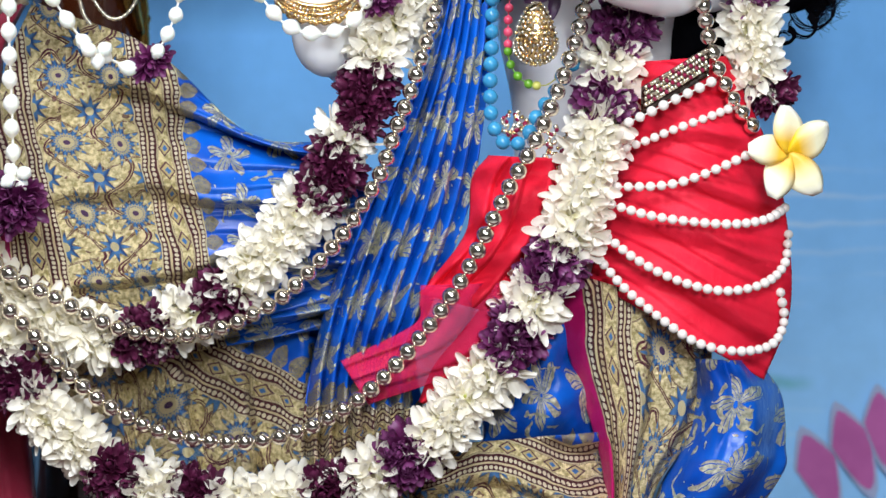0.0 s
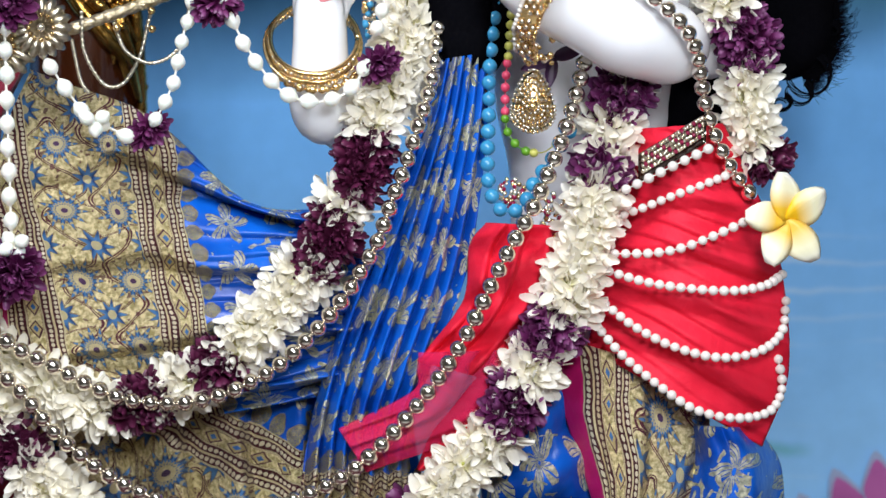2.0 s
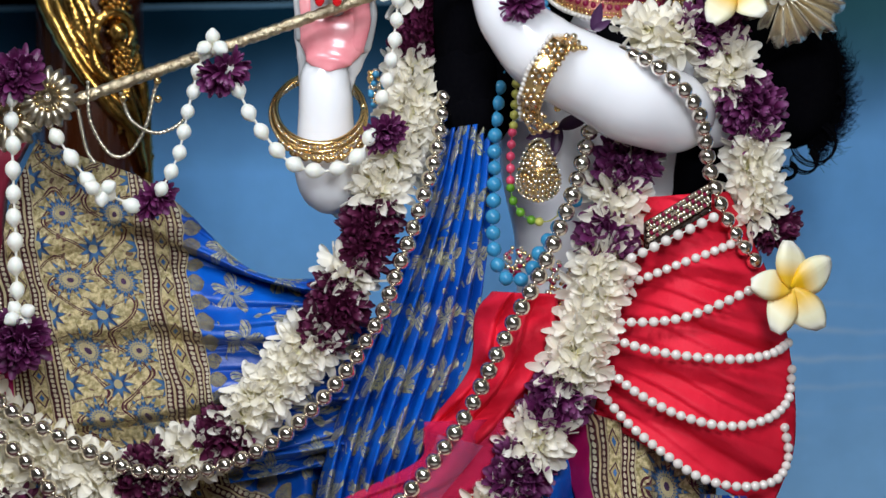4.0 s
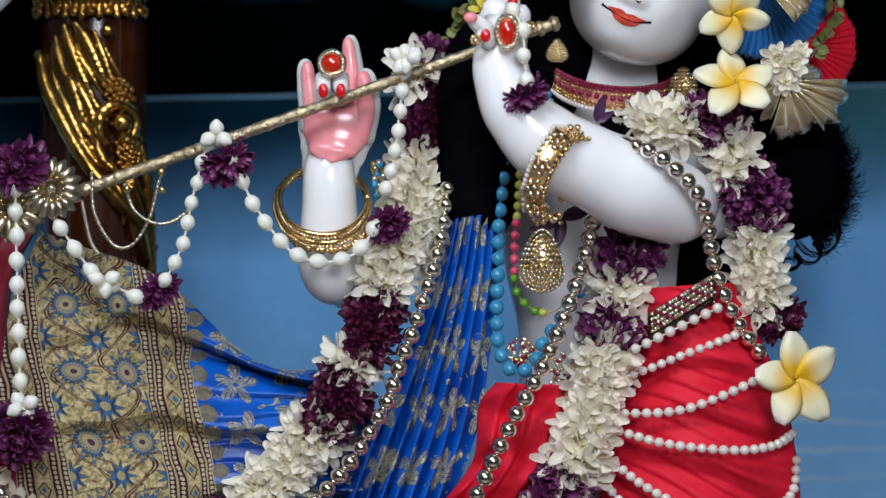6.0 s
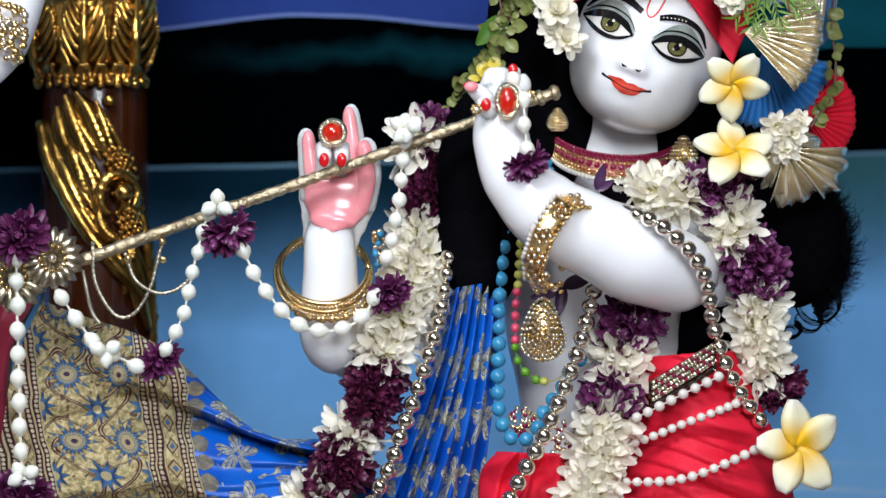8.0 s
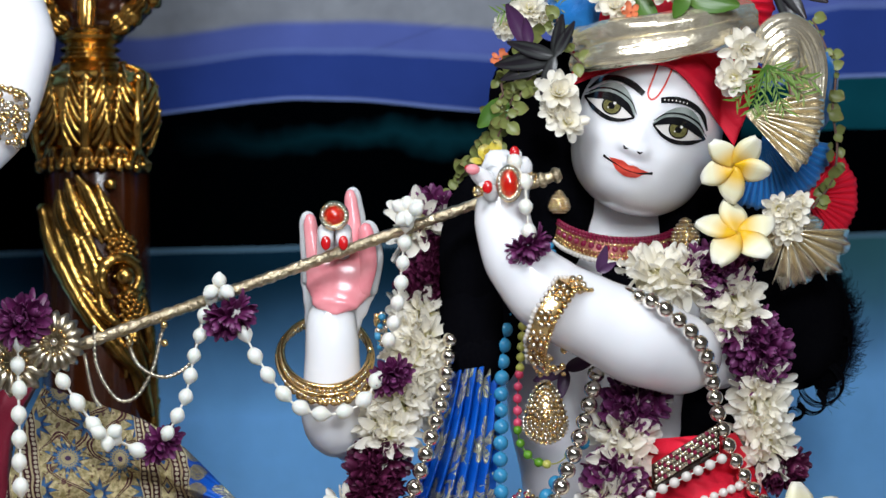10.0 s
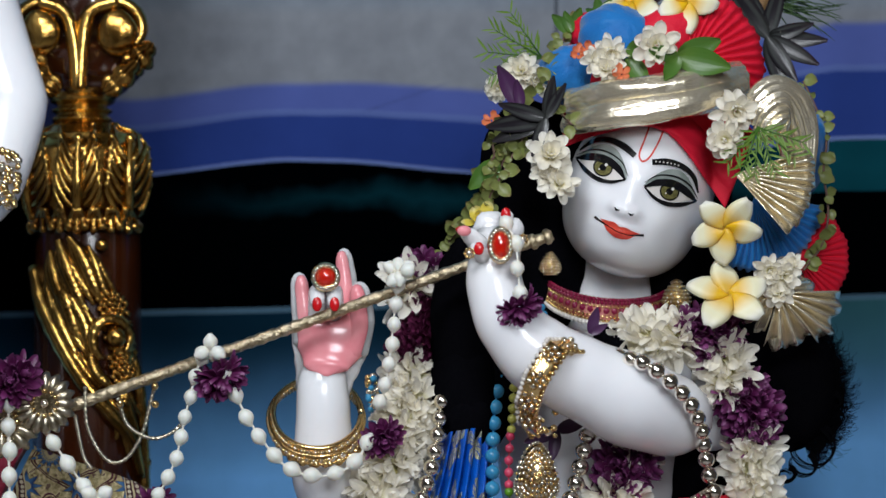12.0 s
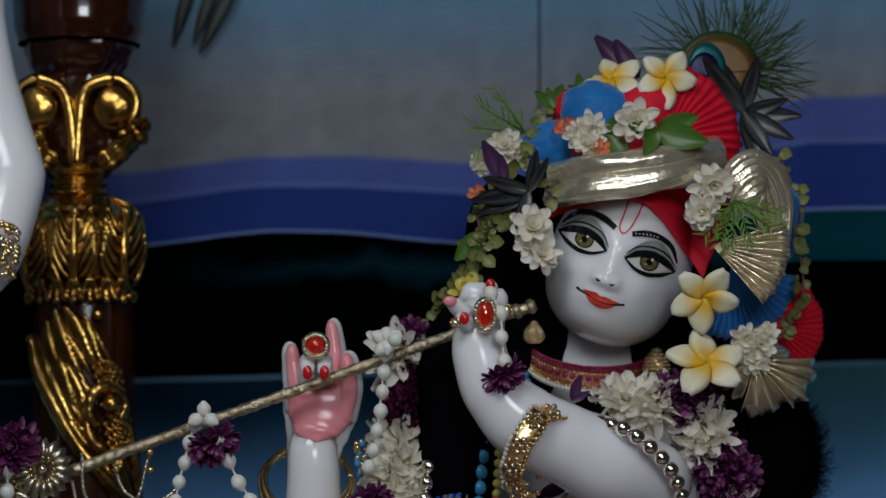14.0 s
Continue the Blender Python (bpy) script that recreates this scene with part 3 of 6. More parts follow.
cloth_sheet("waist_knot", [(868, 276), (838, 318), (826, 415), (745, 520)], [(1010, 282), (1010, 360), (960, 470), (900, 560)],
            lambda a, t, u, v: -0.050 - 0.030 * math.sin(math.pi * a) - 0.014 * saw(a * 3.5 + 0.7 * t) - 0.007 * math.sin(t * 19 + a * 5) - 0.008 * noise.noise(Vector((a * 5, t * 6, 3))), lambda a, t, u, v: (a, t), 60, 60, red_silk, sash, "", low)
cloth_sheet("loose_end", [(748, 505), (745, 535), (735, 575), (606, 640)], [(925, 500), (905, 560), (830, 650), (655, 716)],
            lambda a, t, u, v: -0.072 - 0.015 * math.sin(math.pi * a) - 0.007 * saw(a * 3.2 + 0.5 * t), lambda a, t, u, v: (a, t), 50, 40, red_sheer, sash, "sheer red loose end", low)
cloth_sheet("loose_end", [(855, 545), (810, 600), (770, 650), (744, 712)], [(900, 560), (880, 620), (840, 670), (752, 714)],
            lambda a, t, u, v: -0.068 - 0.01 * math.sin(math.pi * a), lambda a, t, u, v: (a, t), 24, 24, red_silk, sash, "", low)

# ---- the statue: one mesh ----
st = Build()
WHITE, PINK, NAIL, LIP, INK, EYEW, IRIS, LID = range(8)
STATUE_MATS = [marble, palm_pink, nail_red, lip_red, ink_black, eye_white, iris_brown, lid_grey]


def limb(pts, m=WHITE, seg=28, n=40, flat=1.0, grid=mid, side=None):
    """A limb through (u, v, d, radius in cells)."""
    path = smooth_path([grid(u, v, d) for u, v, d, r in pts], n)
    rad = smooth_path([(r * CELL, 0, i * 0.02) for i, (u, v, d, r) in enumerate(pts)], n)
    # radii follow the same even steps as the path
    cum = [0.0]
    P = [grid(u, v, d) for u, v, d, r in pts]
    for a, e in zip(P, P[1:]):
        cum.append(cum[-1] + (e - a).length)
    radii = [ramp([(c / cum[-1], p[3] * CELL) for c, p in zip(cum, pts)], i / (n - 1)) for i in range(n)]
    radii[0] *= 0.72
    radii[-1] *= 0.72
    path = [path[0] + (path[0] - path[1]).normalized() * radii[0] * 0.35] + path + [path[-1] + (path[-1] - path[-2]).normalized() * radii[-1] * 0.35]
    radii = [radii[0] * 0.35] + radii + [radii[-1] * 0.35]
    st.sweep(path, radii, seg, m, flat, side)


# torso, neck and legs under the cloth
limb([(1085, 150, 0.05, 88), (1088, 240, 0.05, 92), (1088, 300, 0.055, 105), (1080, 340, 0.06, 190), (1068, 420, 0.06, 198), (1060, 540, 0.06, 168), (1062, 680, 0.055, 142), (1090, 850, 0.05, 185), (1070, 1100, 0.06, 190), (1000, 1500, 0.06, 150)], n=60, flat=0.62, seg=40)
# raised hand with the palm outwards
limb([(650, 530, 0.03, 46), (604, 580, -0.02, 54), (588, 560, -0.04, 54), (588, 500, -0.045, 50), (588, 440, -0.05, 47), (587, 400, -0.05, 45), (592, 362, -0.042, 40), (598, 320, -0.040, 30)], n=50)
limb([(588, 460, -0.050, 40), (588, 420, -0.051, 45), (590, 390, -0.050, 50), (595, 362, -0.047, 58), (600, 330, -0.045, 67), (602, 295, -0.044, 69), (603, 262, -0.044, 60)], flat=0.40, n=28)
limb([(592, 380, -0.0690, 16), (593, 366, -0.0640, 40), (598, 338, -0.0585, 55), (602, 302, -0.0560, 60), (603, 272, -0.0530, 50)], PINK, flat=0.38, n=24)
for pts, tip in (([(560, 330, -0.05, 24), (552, 270, -0.05, 20), (546, 225, -0.05, 16), (545, 203, -0.052, 12)], 0),
                 ([(622, 285, -0.045, 20), (630, 225, -0.045, 18), (626, 180, -0.045, 15), (624, 160, -0.046, 11)], 0),
                 ([(640, 345, -0.05, 26), (656, 290, -0.055, 22), (654, 245, -0.058, 19), (651, 220, -0.06, 14)], 0)):
    limb(pts, seg=16, n=18)
    limb([(u + (4 if u < 600 else -4), v + 4, d - 0.0045, r * 0.80) for u, v, d, r in pts], PINK, seg=14, n=16)
for x in (577, 608):
    limb([(x - 2, 330, -0.05, 18), (x, 262, -0.062, 16), (x, 236, -0.078, 15), (x, 250, -0.094, 13), (x, 262, -0.094, 10)], seg=14, n=22)
    st.ball(mid(x, 256, -0.1005), (0.0042, 0.002, 0.0062), NAIL)
# crossing forearm and the hand at the lips
limb([(1290, 120 + 304, 0.03, 60), (1262, 760 - 304, -0.03, 66)], n=12)
limb([(1196, 748, -0.055, 58), (1165, 742, -0.085, 72), (1100, 716, -0.105, 80), (1020, 680, -0.12, 70), (945, 640, -0.13, 66), (893, 585, -0.135, 56), (866, 520, -0.135, 48), (866, 460, -0.13, 43), (872, 425, -0.125, 42)], n=60, grid=top)
limb([(868, 470, -0.13, 42), (866, 430, -0.13, 42), (868, 405, -0.13, 34), (872, 395, -0.13, 24)], n=16, grid=top, flat=0.6)
for pts in ([(850, 470, -0.135, 20), (838, 446, -0.145, 17), (822, 430, -0.15, 14), (808, 422, -0.152, 9)],
            [(856, 480, -0.14, 17), (845, 464, -0.15, 14), (832, 452, -0.155, 12), (826, 446, -0.156, 8)],
            [(880, 430, -0.13, 17), (884, 408, -0.135, 15), (886, 395, -0.138, 12), (884, 388, -0.139, 8)],
            [(895, 440, -0.13, 16), (902, 418, -0.135, 14), (896, 402, -0.138, 11)]):
    limb(pts, seg=14, n=16, grid=top)
st.ball(top(812, 421, -0.162), (0.006, 0.003, 0.0045), PINK)
st.ball(top(885, 392, -0.147), (0.0042, 0.002, 0.0055), NAIL)
st.ball(top(838, 452, -0.164), (0.0042, 0.002, 0.0055), NAIL)
st.ball(top(806, 419, -0.160), (0.0042, 0.003, 0.003), NAIL)
# shoulder of the raised arm
limb([(860, 370, 0.05, 70), (770, 450, 0.05, 60), (690, 560, 0.04, 52), (610, 606, -0.01, 52)], n=24)

# head
TILT_A = radians(20)
HC = (1110, 374)


def head_xy(a, b):
    """Face-local cells: a to the face's left side, b up; the head leans."""
    return HC[0] + a * math.cos(TILT_A) + b * math.sin(TILT_A), HC[1] + a * math.sin(TILT_A) - b * math.cos(TILT_A)


def head_width(b):
    k = (b / 190) if b > 0 else (-b / 130)
    return (122 + 9 * max(0.0, min(1.0, (b + 40) / 90))) * max(0.0, 1 - k ** (2.2 if b > 0 else 2.5)) ** 0.5


def gauss(x, s):
    return math.exp(-(x / s) ** 2)


def face_depth(a, b):
    w = max(head_width(b), 1)
    k = max(0.0, 1 - (a / w) ** 2)
    d = 0.088 * math.sqrt(k) * (head_width(b) / 122) ** 0.8
    m = a + 12
    taper = ramp([(-36, 0.0), (-22, 1.0), (0, 0.75), (45, 0.18), (80, 0.0)], b)
    d += 0.0085 * gauss(m, 15 + 6 * gauss(b + 16, 16)) * taper
    d += 0.0048 * (gauss(m - 20, 9) + gauss(m + 20, 9)) * gauss(b + 15, 11) + 0.002 * gauss(m, 10) * gauss(b + 14, 9)
    d -= 0.0055 * (gauss(m - 62, 38) + gauss(m + 62, 38)) * gauss(b - 44, 26)
    d += 0.003 * (gauss(m - 62, 24) + gauss(m + 62, 24)) * gauss(b - 42, 14)
    d += 0.0026 * gauss(m, 34) * (gauss(b + 43, 8) + gauss(b + 58, 10)) - 0.0008 * gauss(m, 42) * gauss(b + 49, 3)
    d += 0.0015 * gauss(m, 30) * gauss(b + 96, 20)
    d += 0.003 * (gauss(m - 66, 30) + gauss(m + 66, 30)) * gauss(b + 15, 30)
    return d


HEAD_D = 0.005


def on_face(a, b, lift=0.0):
    x, y = head_xy(a, b)
    return top(x, y, HEAD_D - face_depth(a, b) - lift)


def skull(u, v):
    b = -130 + 320 * (0.5 - 0.5 * math.cos(math.pi * v))
    th = 2 * math.pi * u
    a = head_width(b) * math.cos(th)
    x, y = head_xy(a, b)
    if math.sin(th) >= 0:
        return top(x, y, HEAD_D - face_depth(a, b) * 1.0)
    return top(x, y, HEAD_D + 0.09 * -math.sin(th) * (head_width(b) / 122))


st.grid(skull, 160, 110, WHITE)


def stroke(pts, widths, m, lift, n=26):
    """A painted brush stroke on the face."""
    path = smooth_path([(a, b, 0) for a, b in pts], n)

    def fn(u, v):
        i = min(n - 1, int(round(u * (n - 1))))
        p, t = path[i], (path[min(i + 1, n - 1)] - path[max(i - 1, 0)]).normalized()
        w = ramp([(k / (len(widths) - 1), x) for k, x in enumerate(widths)], u)
        off = (v - 0.5) * w
        return on_face(p.x - t.y * off, p.y + t.x * off, lift)
    st.grid(fn, n - 1, 4, m)


def disc(ca, cb, ra, rb, m, lift):
    st.grid(lambda u, v: on_face(ca + ra * v * math.cos(6.2832 * u), cb + rb * v * math.sin(6.2832 * u), lift), 24, 4, m)


def eye(c, flip):
    """An almond eye; x runs from the nose outwards."""
    def e(x, b):
        return c + x * flip, 42 + b

    def lash(u):
        return 14 * math.sin(math.pi * u) ** 0.9 - 8 + 7 * u

    def lens(u, v):
        lo_ = -17 * math.sin(math.pi * u) - 8 + 7 * u
        return on_face(*e(-42 + 84 * u, lo_ + (lash(u) - lo_) * v), 0.0006)

    def lid(u, v):
        hi = 44 * math.sin(math.pi * u) ** 0.75 - 6 + 4 * u
        return on_face(*e(-46 + 94 * u, lash(u) + (hi - lash(u)) * v), 0.0004)
    st.grid(lid, 26, 6, LID)
    st.grid(lens, 26, 6, EYEW)
    disc(c, 41, 17.5, 16, INK, 0.0010)
    disc(c, 41, 15, 13.5, IRIS, 0.0012)
    disc(c, 41, 6, 6, INK, 0.0014)
    # two glints painted on the iris as small white discs
    disc(c + 4, 47, 2.6, 2.6, EYEW, 0.0016)
    disc(c - 5, 36, 1.5, 1.5, EYEW, 0.0016)
    stroke([e(-44, -8), e(-24, 7), e(0, 13), e(24, 10), e(50, -2)], [4, 12, 15, 13, 5], INK, 0.0013)
    stroke([e(-44, -8), e(-22, -20), e(2, -23), e(26, -16), e(48, -3)], [3, 6, 8, 8, 3], INK, 0.0013)
    stroke([e(-46, 0), e(-28, 19), e(2, 27), e(30, 21), e(50, 4)], [1, 2, 3, 3, 1], INK, 0.0011)
    stroke([e(-46, 37), e(-22, 46), e(4, 48), e(30, 38), e(48, 14)], [10, 12, 10, 8, 3], INK, 0.0013)


eye(-74, -1)
eye(50, 1)
stroke([(-46, -46), (-30, -51), (-11, -55), (6, -54), (24, -48)], [1, 8, 11, 8, 1], LIP, 0.0005)
stroke([(-47, -45), (-34, -46), (-22, -46.5), (-12, -50), (-2, -48.5), (12, -49), (26, -47)], [1, 5, 8, 7, 8, 5, 1], LIP, 0.0007)
stroke([(-40, -50), (-26, -58), (-10, -62), (6, -60), (20, -52)], [2, 8, 10, 8, 2], LIP, 0.0009)
stroke([(-58, -45), (-50, -48), (-34, -51.5), (-12, -56), (8, -55), (24, -50), (34, -46)], [4.5, 3, 1.2, 1.2, 1.2, 3, 4.5], INK, 0.0011)
# shade of the nostrils, painted as short black strokes
for side, turn in ((-27, 1), (1, -1)):
    stroke([(side - 4 * turn, -17), (side, -20.5), (side + 6 * turn, -19.5)], [1.5, 4, 1.5], INK, 0.0006)
stroke([(-22, 142), (-22, 110), (-22, 84), (-13, 74), (-4, 84), (2, 112), (4, 148)], [3, 3, 3, 3, 3, 3, 3], LIP, 0.0008)
statue = part("statue", st.mesh("statue", STATUE_MATS))
tagged(statue, "white marble statue with painted features holding a flute", "statue")

# a second statue stands beside the pillar; only its bent arm shows
st = Build()
limb([(-30, -560, 0.06, 60), (-40, -420, 0.05, 64), (-25, -304, 0.035, 66), (4, -200, 0.03, 65), (33, -114, 0.02, 64), (36, -100, 0.018, 63), (33, -86, 0.015, 63), (2, 33, -0.01, 57), (-60, 120, -0.03, 50), (-90, 240, -0.03, 48)], n=60)
limb([(-30, -560, 0.06, 60), (-160, -600, 0.08, 120), (-260, -300, 0.08, 190), (-280, 200, 0.08, 200), (-270, 800, 0.08, 260), (-260, 1570, 0.08, 280)], n=40, flat=0.6)
arm_statue = part("statue", st.mesh("statue", STATUE_MATS))
tagged(arm_statue, "white marble statue standing by the pillar, bent arm showing", "statue")

# ---- flute ----
flute = thing("flute", "long embossed pale gold flute held across the body", "flute")
F0, F1 = mid(30, 475, -0.075), mid(994, 134, -0.095)


def flute_at(u):
    """The point of the flute at grid column u."""
    return F0.lerp(F1, (u - 30) / 964)


q = Build()
n = 260
path = [F0.lerp(F1, i / n) for i in range(n + 1)]
rad = [(10.5 - 1.2 * i / n) * CELL * (1 + 0.07 * math.sin(i * 1.15) + 0.05 * math.sin(i * 0.37 + 1)) for i in range(n + 1)]
q.sweep(path, rad, 14)
part("tube", q.mesh("tube", flute_gold), flute)
for u in (985, 960):
    q = Build()
    a = flute_at(u)
    w = (F1 - F0).normalized()
    q.sweep([a - w * 0.003, a - w * 0.0015, a + w * 0.0015, a + w * 0.003], [0.0055, 0.0068, 0.0068, 0.0055], 16)
    part("ring", q.mesh("ring", flute_gold), flute)

# ---- flowers ----


def petal_material(name, inner, outer, tipc, rough=0.55, vary=0.3, thin=0.3, reach=0.4, start=0.05, stripe=None):
    """Petal colours from the base to the tip, uneven from petal to petal."""
    q = Mat(name, rough, 0.0)
    t, w = q.uv()
    c = q.mix(q.band(t, start, reach), inner, outer)
    c = q.mix(q.band(t, 0.7, 1.0), c, tipc)
    if stripe:
        c = q.mix(q.band(((w - 0.5).abs() - 0.27).abs(), 0.15, 0.05) * q.band(t, 0.98, 0.7), c, stripe)
    c = q.mix(q.island() * vary, c, tuple(x * 0.5 for x in outer))
    c = q.mix(q.rand() * 0.18, c, tuple(x * 0.8 for x in outer))
    q.color(c)
    q.bump((w * 40).sin() * 0.25 + q.noise(300, 2), 0.15, 0.0005)
    if thin:
        # light that shines through the petal
        tr = q.t.nodes.new("ShaderNodeBsdfTranslucent")
        q.t.links.new(c, tr.inputs["Color"])
        mx = q.t.nodes.new("ShaderNodeMixShader")
        mx.inputs[0].default_value = thin
        q.t.links.new(q.b.outputs[0], mx.inputs[1])
        q.t.links.new(tr.outputs[0], mx.inputs[2])
        q.t.links.new(mx.outputs[0], q.t.nodes["Material Output"].inputs["Surface"])
    return q.mat


white_petal = petal_material("white_petal", (0.84, 0.80, 0.40), (0.97, 0.925, 0.80), (0.98, 0.95, 0.88), 0.5, 0.02, 0.36)
purple_petal = petal_material("purple_petal", (0.07, 0.005, 0.04), (0.155, 0.018, 0.105), (0.34, 0.10, 0.28), 0.42, 0.65, 0.3)
dark_petal = petal_material("dark_maroon_petal", (0.04, 0.003, 0.018), (0.09, 0.009, 0.04), (0.19, 0.03, 0.10), 0.42, 0.7, 0.2)
frangipani_petal = petal_material("frangipani_petal", (0.95, 0.58, 0.0), (0.97, 0.93, 0.66), (0.97, 0.96, 0.91), 0.42, 0.02, 0.25, 0.62, 0.26)
jasmine_bud = simple("jasmine_bud", (0.92, 0.88, 0.80), (0.84, 0.79, 0.66), 0.45, scale=90, bump=0.1, Subsurface_Weight=0.2, Subsurface_Scale=0.3)
green_leaf = petal_material("green_leaf", (0.12, 0.23, 0.03), (0.08, 0.19, 0.028), (0.10, 0.20, 0.03), 0.35, 0.5, 0.15)
pale_leaf = petal_material("pale_green_leaf", (0.22, 0.25, 0.07), (0.27, 0.31, 0.09), (0.32, 0.22, 0.10), 0.4, 0.7, 0.2)
dark_leaf = petal_material("dark_variegated_leaf", (0.02, 0.022, 0.02), (0.010, 0.008, 0.012), (0.03, 0.022, 0.03), 0.34, 0.3, 0.0, stripe=(0.045, 0.05, 0.048))
purple_leaf = petal_material("purple_leaf", (0.05, 0.012, 0.06), (0.07, 0.02, 0.08), (0.05, 0.02, 0.06), 0.35, 0.5, 0.0)
fern_leaf = petal_material("bright_fern_leaf", (0.14, 0.26, 0.03), (0.17, 0.30, 0.04), (0.22, 0.34, 0.06), 0.45, 0.5, 0.2)
stem_brown = simple("brown_stem", (0.12, 0.06, 0.05), (0.16, 0.09, 0.06), 0.6, bump=0.2)


def bloom_mesh(name, mt, rings, seed, heart=None):
    """A bloom facing +z: rings of (petals, angle from the axis, length, width, curl)."""
    rnd = random.Random(seed)
    q = Build()
    for count, lean, length, width, curl in rings:
        off = rnd.random() * 6.28
        for i in range(count):
            az = off + 6.2832 * i / count + rnd.uniform(-0.2, 0.2)
            th = radians(lean + rnd.uniform(-11, 11))
            way = Vector((math.sin(th) * math.cos(az), math.sin(th) * math.sin(az), math.cos(th)))
            ln = length * rnd.uniform(0.82, 1.12)
            q.petal(way * (length * 0.08), way, (0, 0, 1), ln, width * rnd.uniform(0.8, 1.15), curl * rnd.uniform(0.3, 1.5), 0, rnd.uniform(0.1, 0.3), 5, 0, rnd.uniform(-0.4, 0.4))
    mats = [mt]
    if heart:
        mats.append(heart)
        q.ball((0, 0, 0.002), 0.0022, 1, 8, 5)
    return q.mesh(name, mats)


heart_green = simple("green_flower_heart", (0.30, 0.34, 0.06), (0.40, 0.38, 0.08), 0.6, bump=0.1)
WHITE_BLOOMS = [bloom_mesh("white_bloom", white_petal, [(6, 82, 0.030, 0.0118, -0.15), (5, 52, 0.027, 0.0112, 0.0), (3, 22, 0.015, 0.0085, 0.2)], s, heart_green) for s in (1, 2, 3, 4)]
PURPLE_BLOOMS = [bloom_mesh("purple_bloom", purple_petal, [(10, 92, 0.021, 0.0092, -0.1), (10, 68, 0.021, 0.0090, 0.12), (9, 44, 0.019, 0.0085, 0.3), (7, 20, 0.015, 0.0075, 0.35)], s) for s in (5, 6, 7)]
DARK_BLOOMS = [bloom_mesh("dark_bloom", dark_petal, [(12, 88, 0.019, 0.0082, -0.05), (11, 64, 0.019, 0.0080, 0.15), (9, 40, 0.017, 0.0075, 0.35), (6, 16, 0.013, 0.0065, 0.35)], s) for s in (8, 9, 10)]
BLOOMS = {"w": WHITE_BLOOMS, "p": PURPLE_BLOOMS, "d": DARK_BLOOMS}


def flower_garland(label, spots, grid, wide=20.0, seed=0, gap=34.0):
    """Blooms strung thickly along (kind, x, y, d)."""
    rnd = random.Random(seed)
    g = thing("flower_garland", label, "garland", group="flower garlands")
    pts = [grid(x, y, d) for k, x, y, d in spots]
    total = path_length(pts)
    n = max(2, int(total / (gap * CELL)))
    path = smooth_path(pts, n)
    for i, p in enumerate(path):
        t = (path[min(i + 1, n - 1)] - path[max(i - 1, 0)]).normalized()
        kind = min(zip(spots, pts), key=lambda sp: (sp[1] - p).length)[0][0]
        across = t.cross(Vector((0, 1, 0))).normalized()
        out = Vector((0, -1, 0)) - t * Vector((0, -1, 0)).dot(t)
        spread = (-72, -24, 24, 72) if i % 2 else (-50, 0, 50)
        for ang in spread:
            a = radians(ang + rnd.uniform(-14, 14))
            way = (out * math.cos(a) + across * math.sin(a) + t * rnd.uniform(-0.25, 0.35)).normalized()
            r = wide * CELL * rnd.uniform(0.75, 1.15)
            mesh = rnd.choice(BLOOMS[kind])
            name = {"w": "white_bloom", "p": "purple_bloom", "d": "maroon_bloom"}[kind]
            placed(name, mesh, g, facing(p + way * r + t * rnd.uniform(-8, 8) * CELL, way, rnd.uniform(0, 6.28), rnd.uniform(0.80, 1.06) * {"w": 0.97, "p": 1.14, "d": 1.12}[kind]))
    q = Build()
    q.sweep(smooth_path(pts, 60), [0.004] * 60, 6)
    part("cord", q.mesh("cord", stem_brown), g)
    return g


flower_garland("thick garland of white and dark purple fresh flowers over the shoulder", [
    ("w", 735, -62, -0.035), ("w", 700, 20, -0.05), ("w", 672, 92, -0.055), ("d", 655, 160, -0.058), ("d", 648, 190, -0.06), ("w", 624, 232, -0.06), ("d", 590, 275, -0.062), ("d", 592, 312, -0.062), ("w", 548, 366, -0.064), ("w", 505, 420, -0.064),
    ("w", 450, 478, -0.062), ("d", 388, 532, -0.058), ("w", 325, 565, -0.056), ("d", 262, 592, -0.054), ("w", 160, 600, -0.052), ("w", 95, 560, -0.05), ("w", 30, 520, -0.045), ("w", -40, 460, -0.04)], low, 22, 11)
flower_garland("long garland of white and purple flowers hanging to the knees", [
    ("w", 1120, 10, -0.055), ("p", 1100, 72, -0.062), ("w", 1088, 130, -0.07), ("p", 1072, 182, -0.075), ("w", 1060, 240, -0.08), ("w", 1042, 310, -0.085), ("w", 1025, 380, -0.088), ("w", 1005, 425, -0.088), ("p", 980, 470, -0.088), ("w", 945, 530, -0.09),
    ("p", 915, 595, -0.09), ("w", 868, 662, -0.09), ("w", 815, 725, -0.09), ("w", 768, 775, -0.09), ("p", 715, 815, -0.088), ("w", 672, 838, -0.086), ("d", 610, 860, -0.084), ("w", 540, 880, -0.08), ("w", 450, 888, -0.08), ("d", 350, 878, -0.078),
    ("w", 280, 865, -0.076), ("d", 208, 838, -0.075), ("w", 150, 790, -0.072), ("w", 75, 725, -0.07), ("d", 25, 660, -0.065), ("w", -10, 600, -0.06), ("w", -60, 540, -0.05)], low, 22, 23)
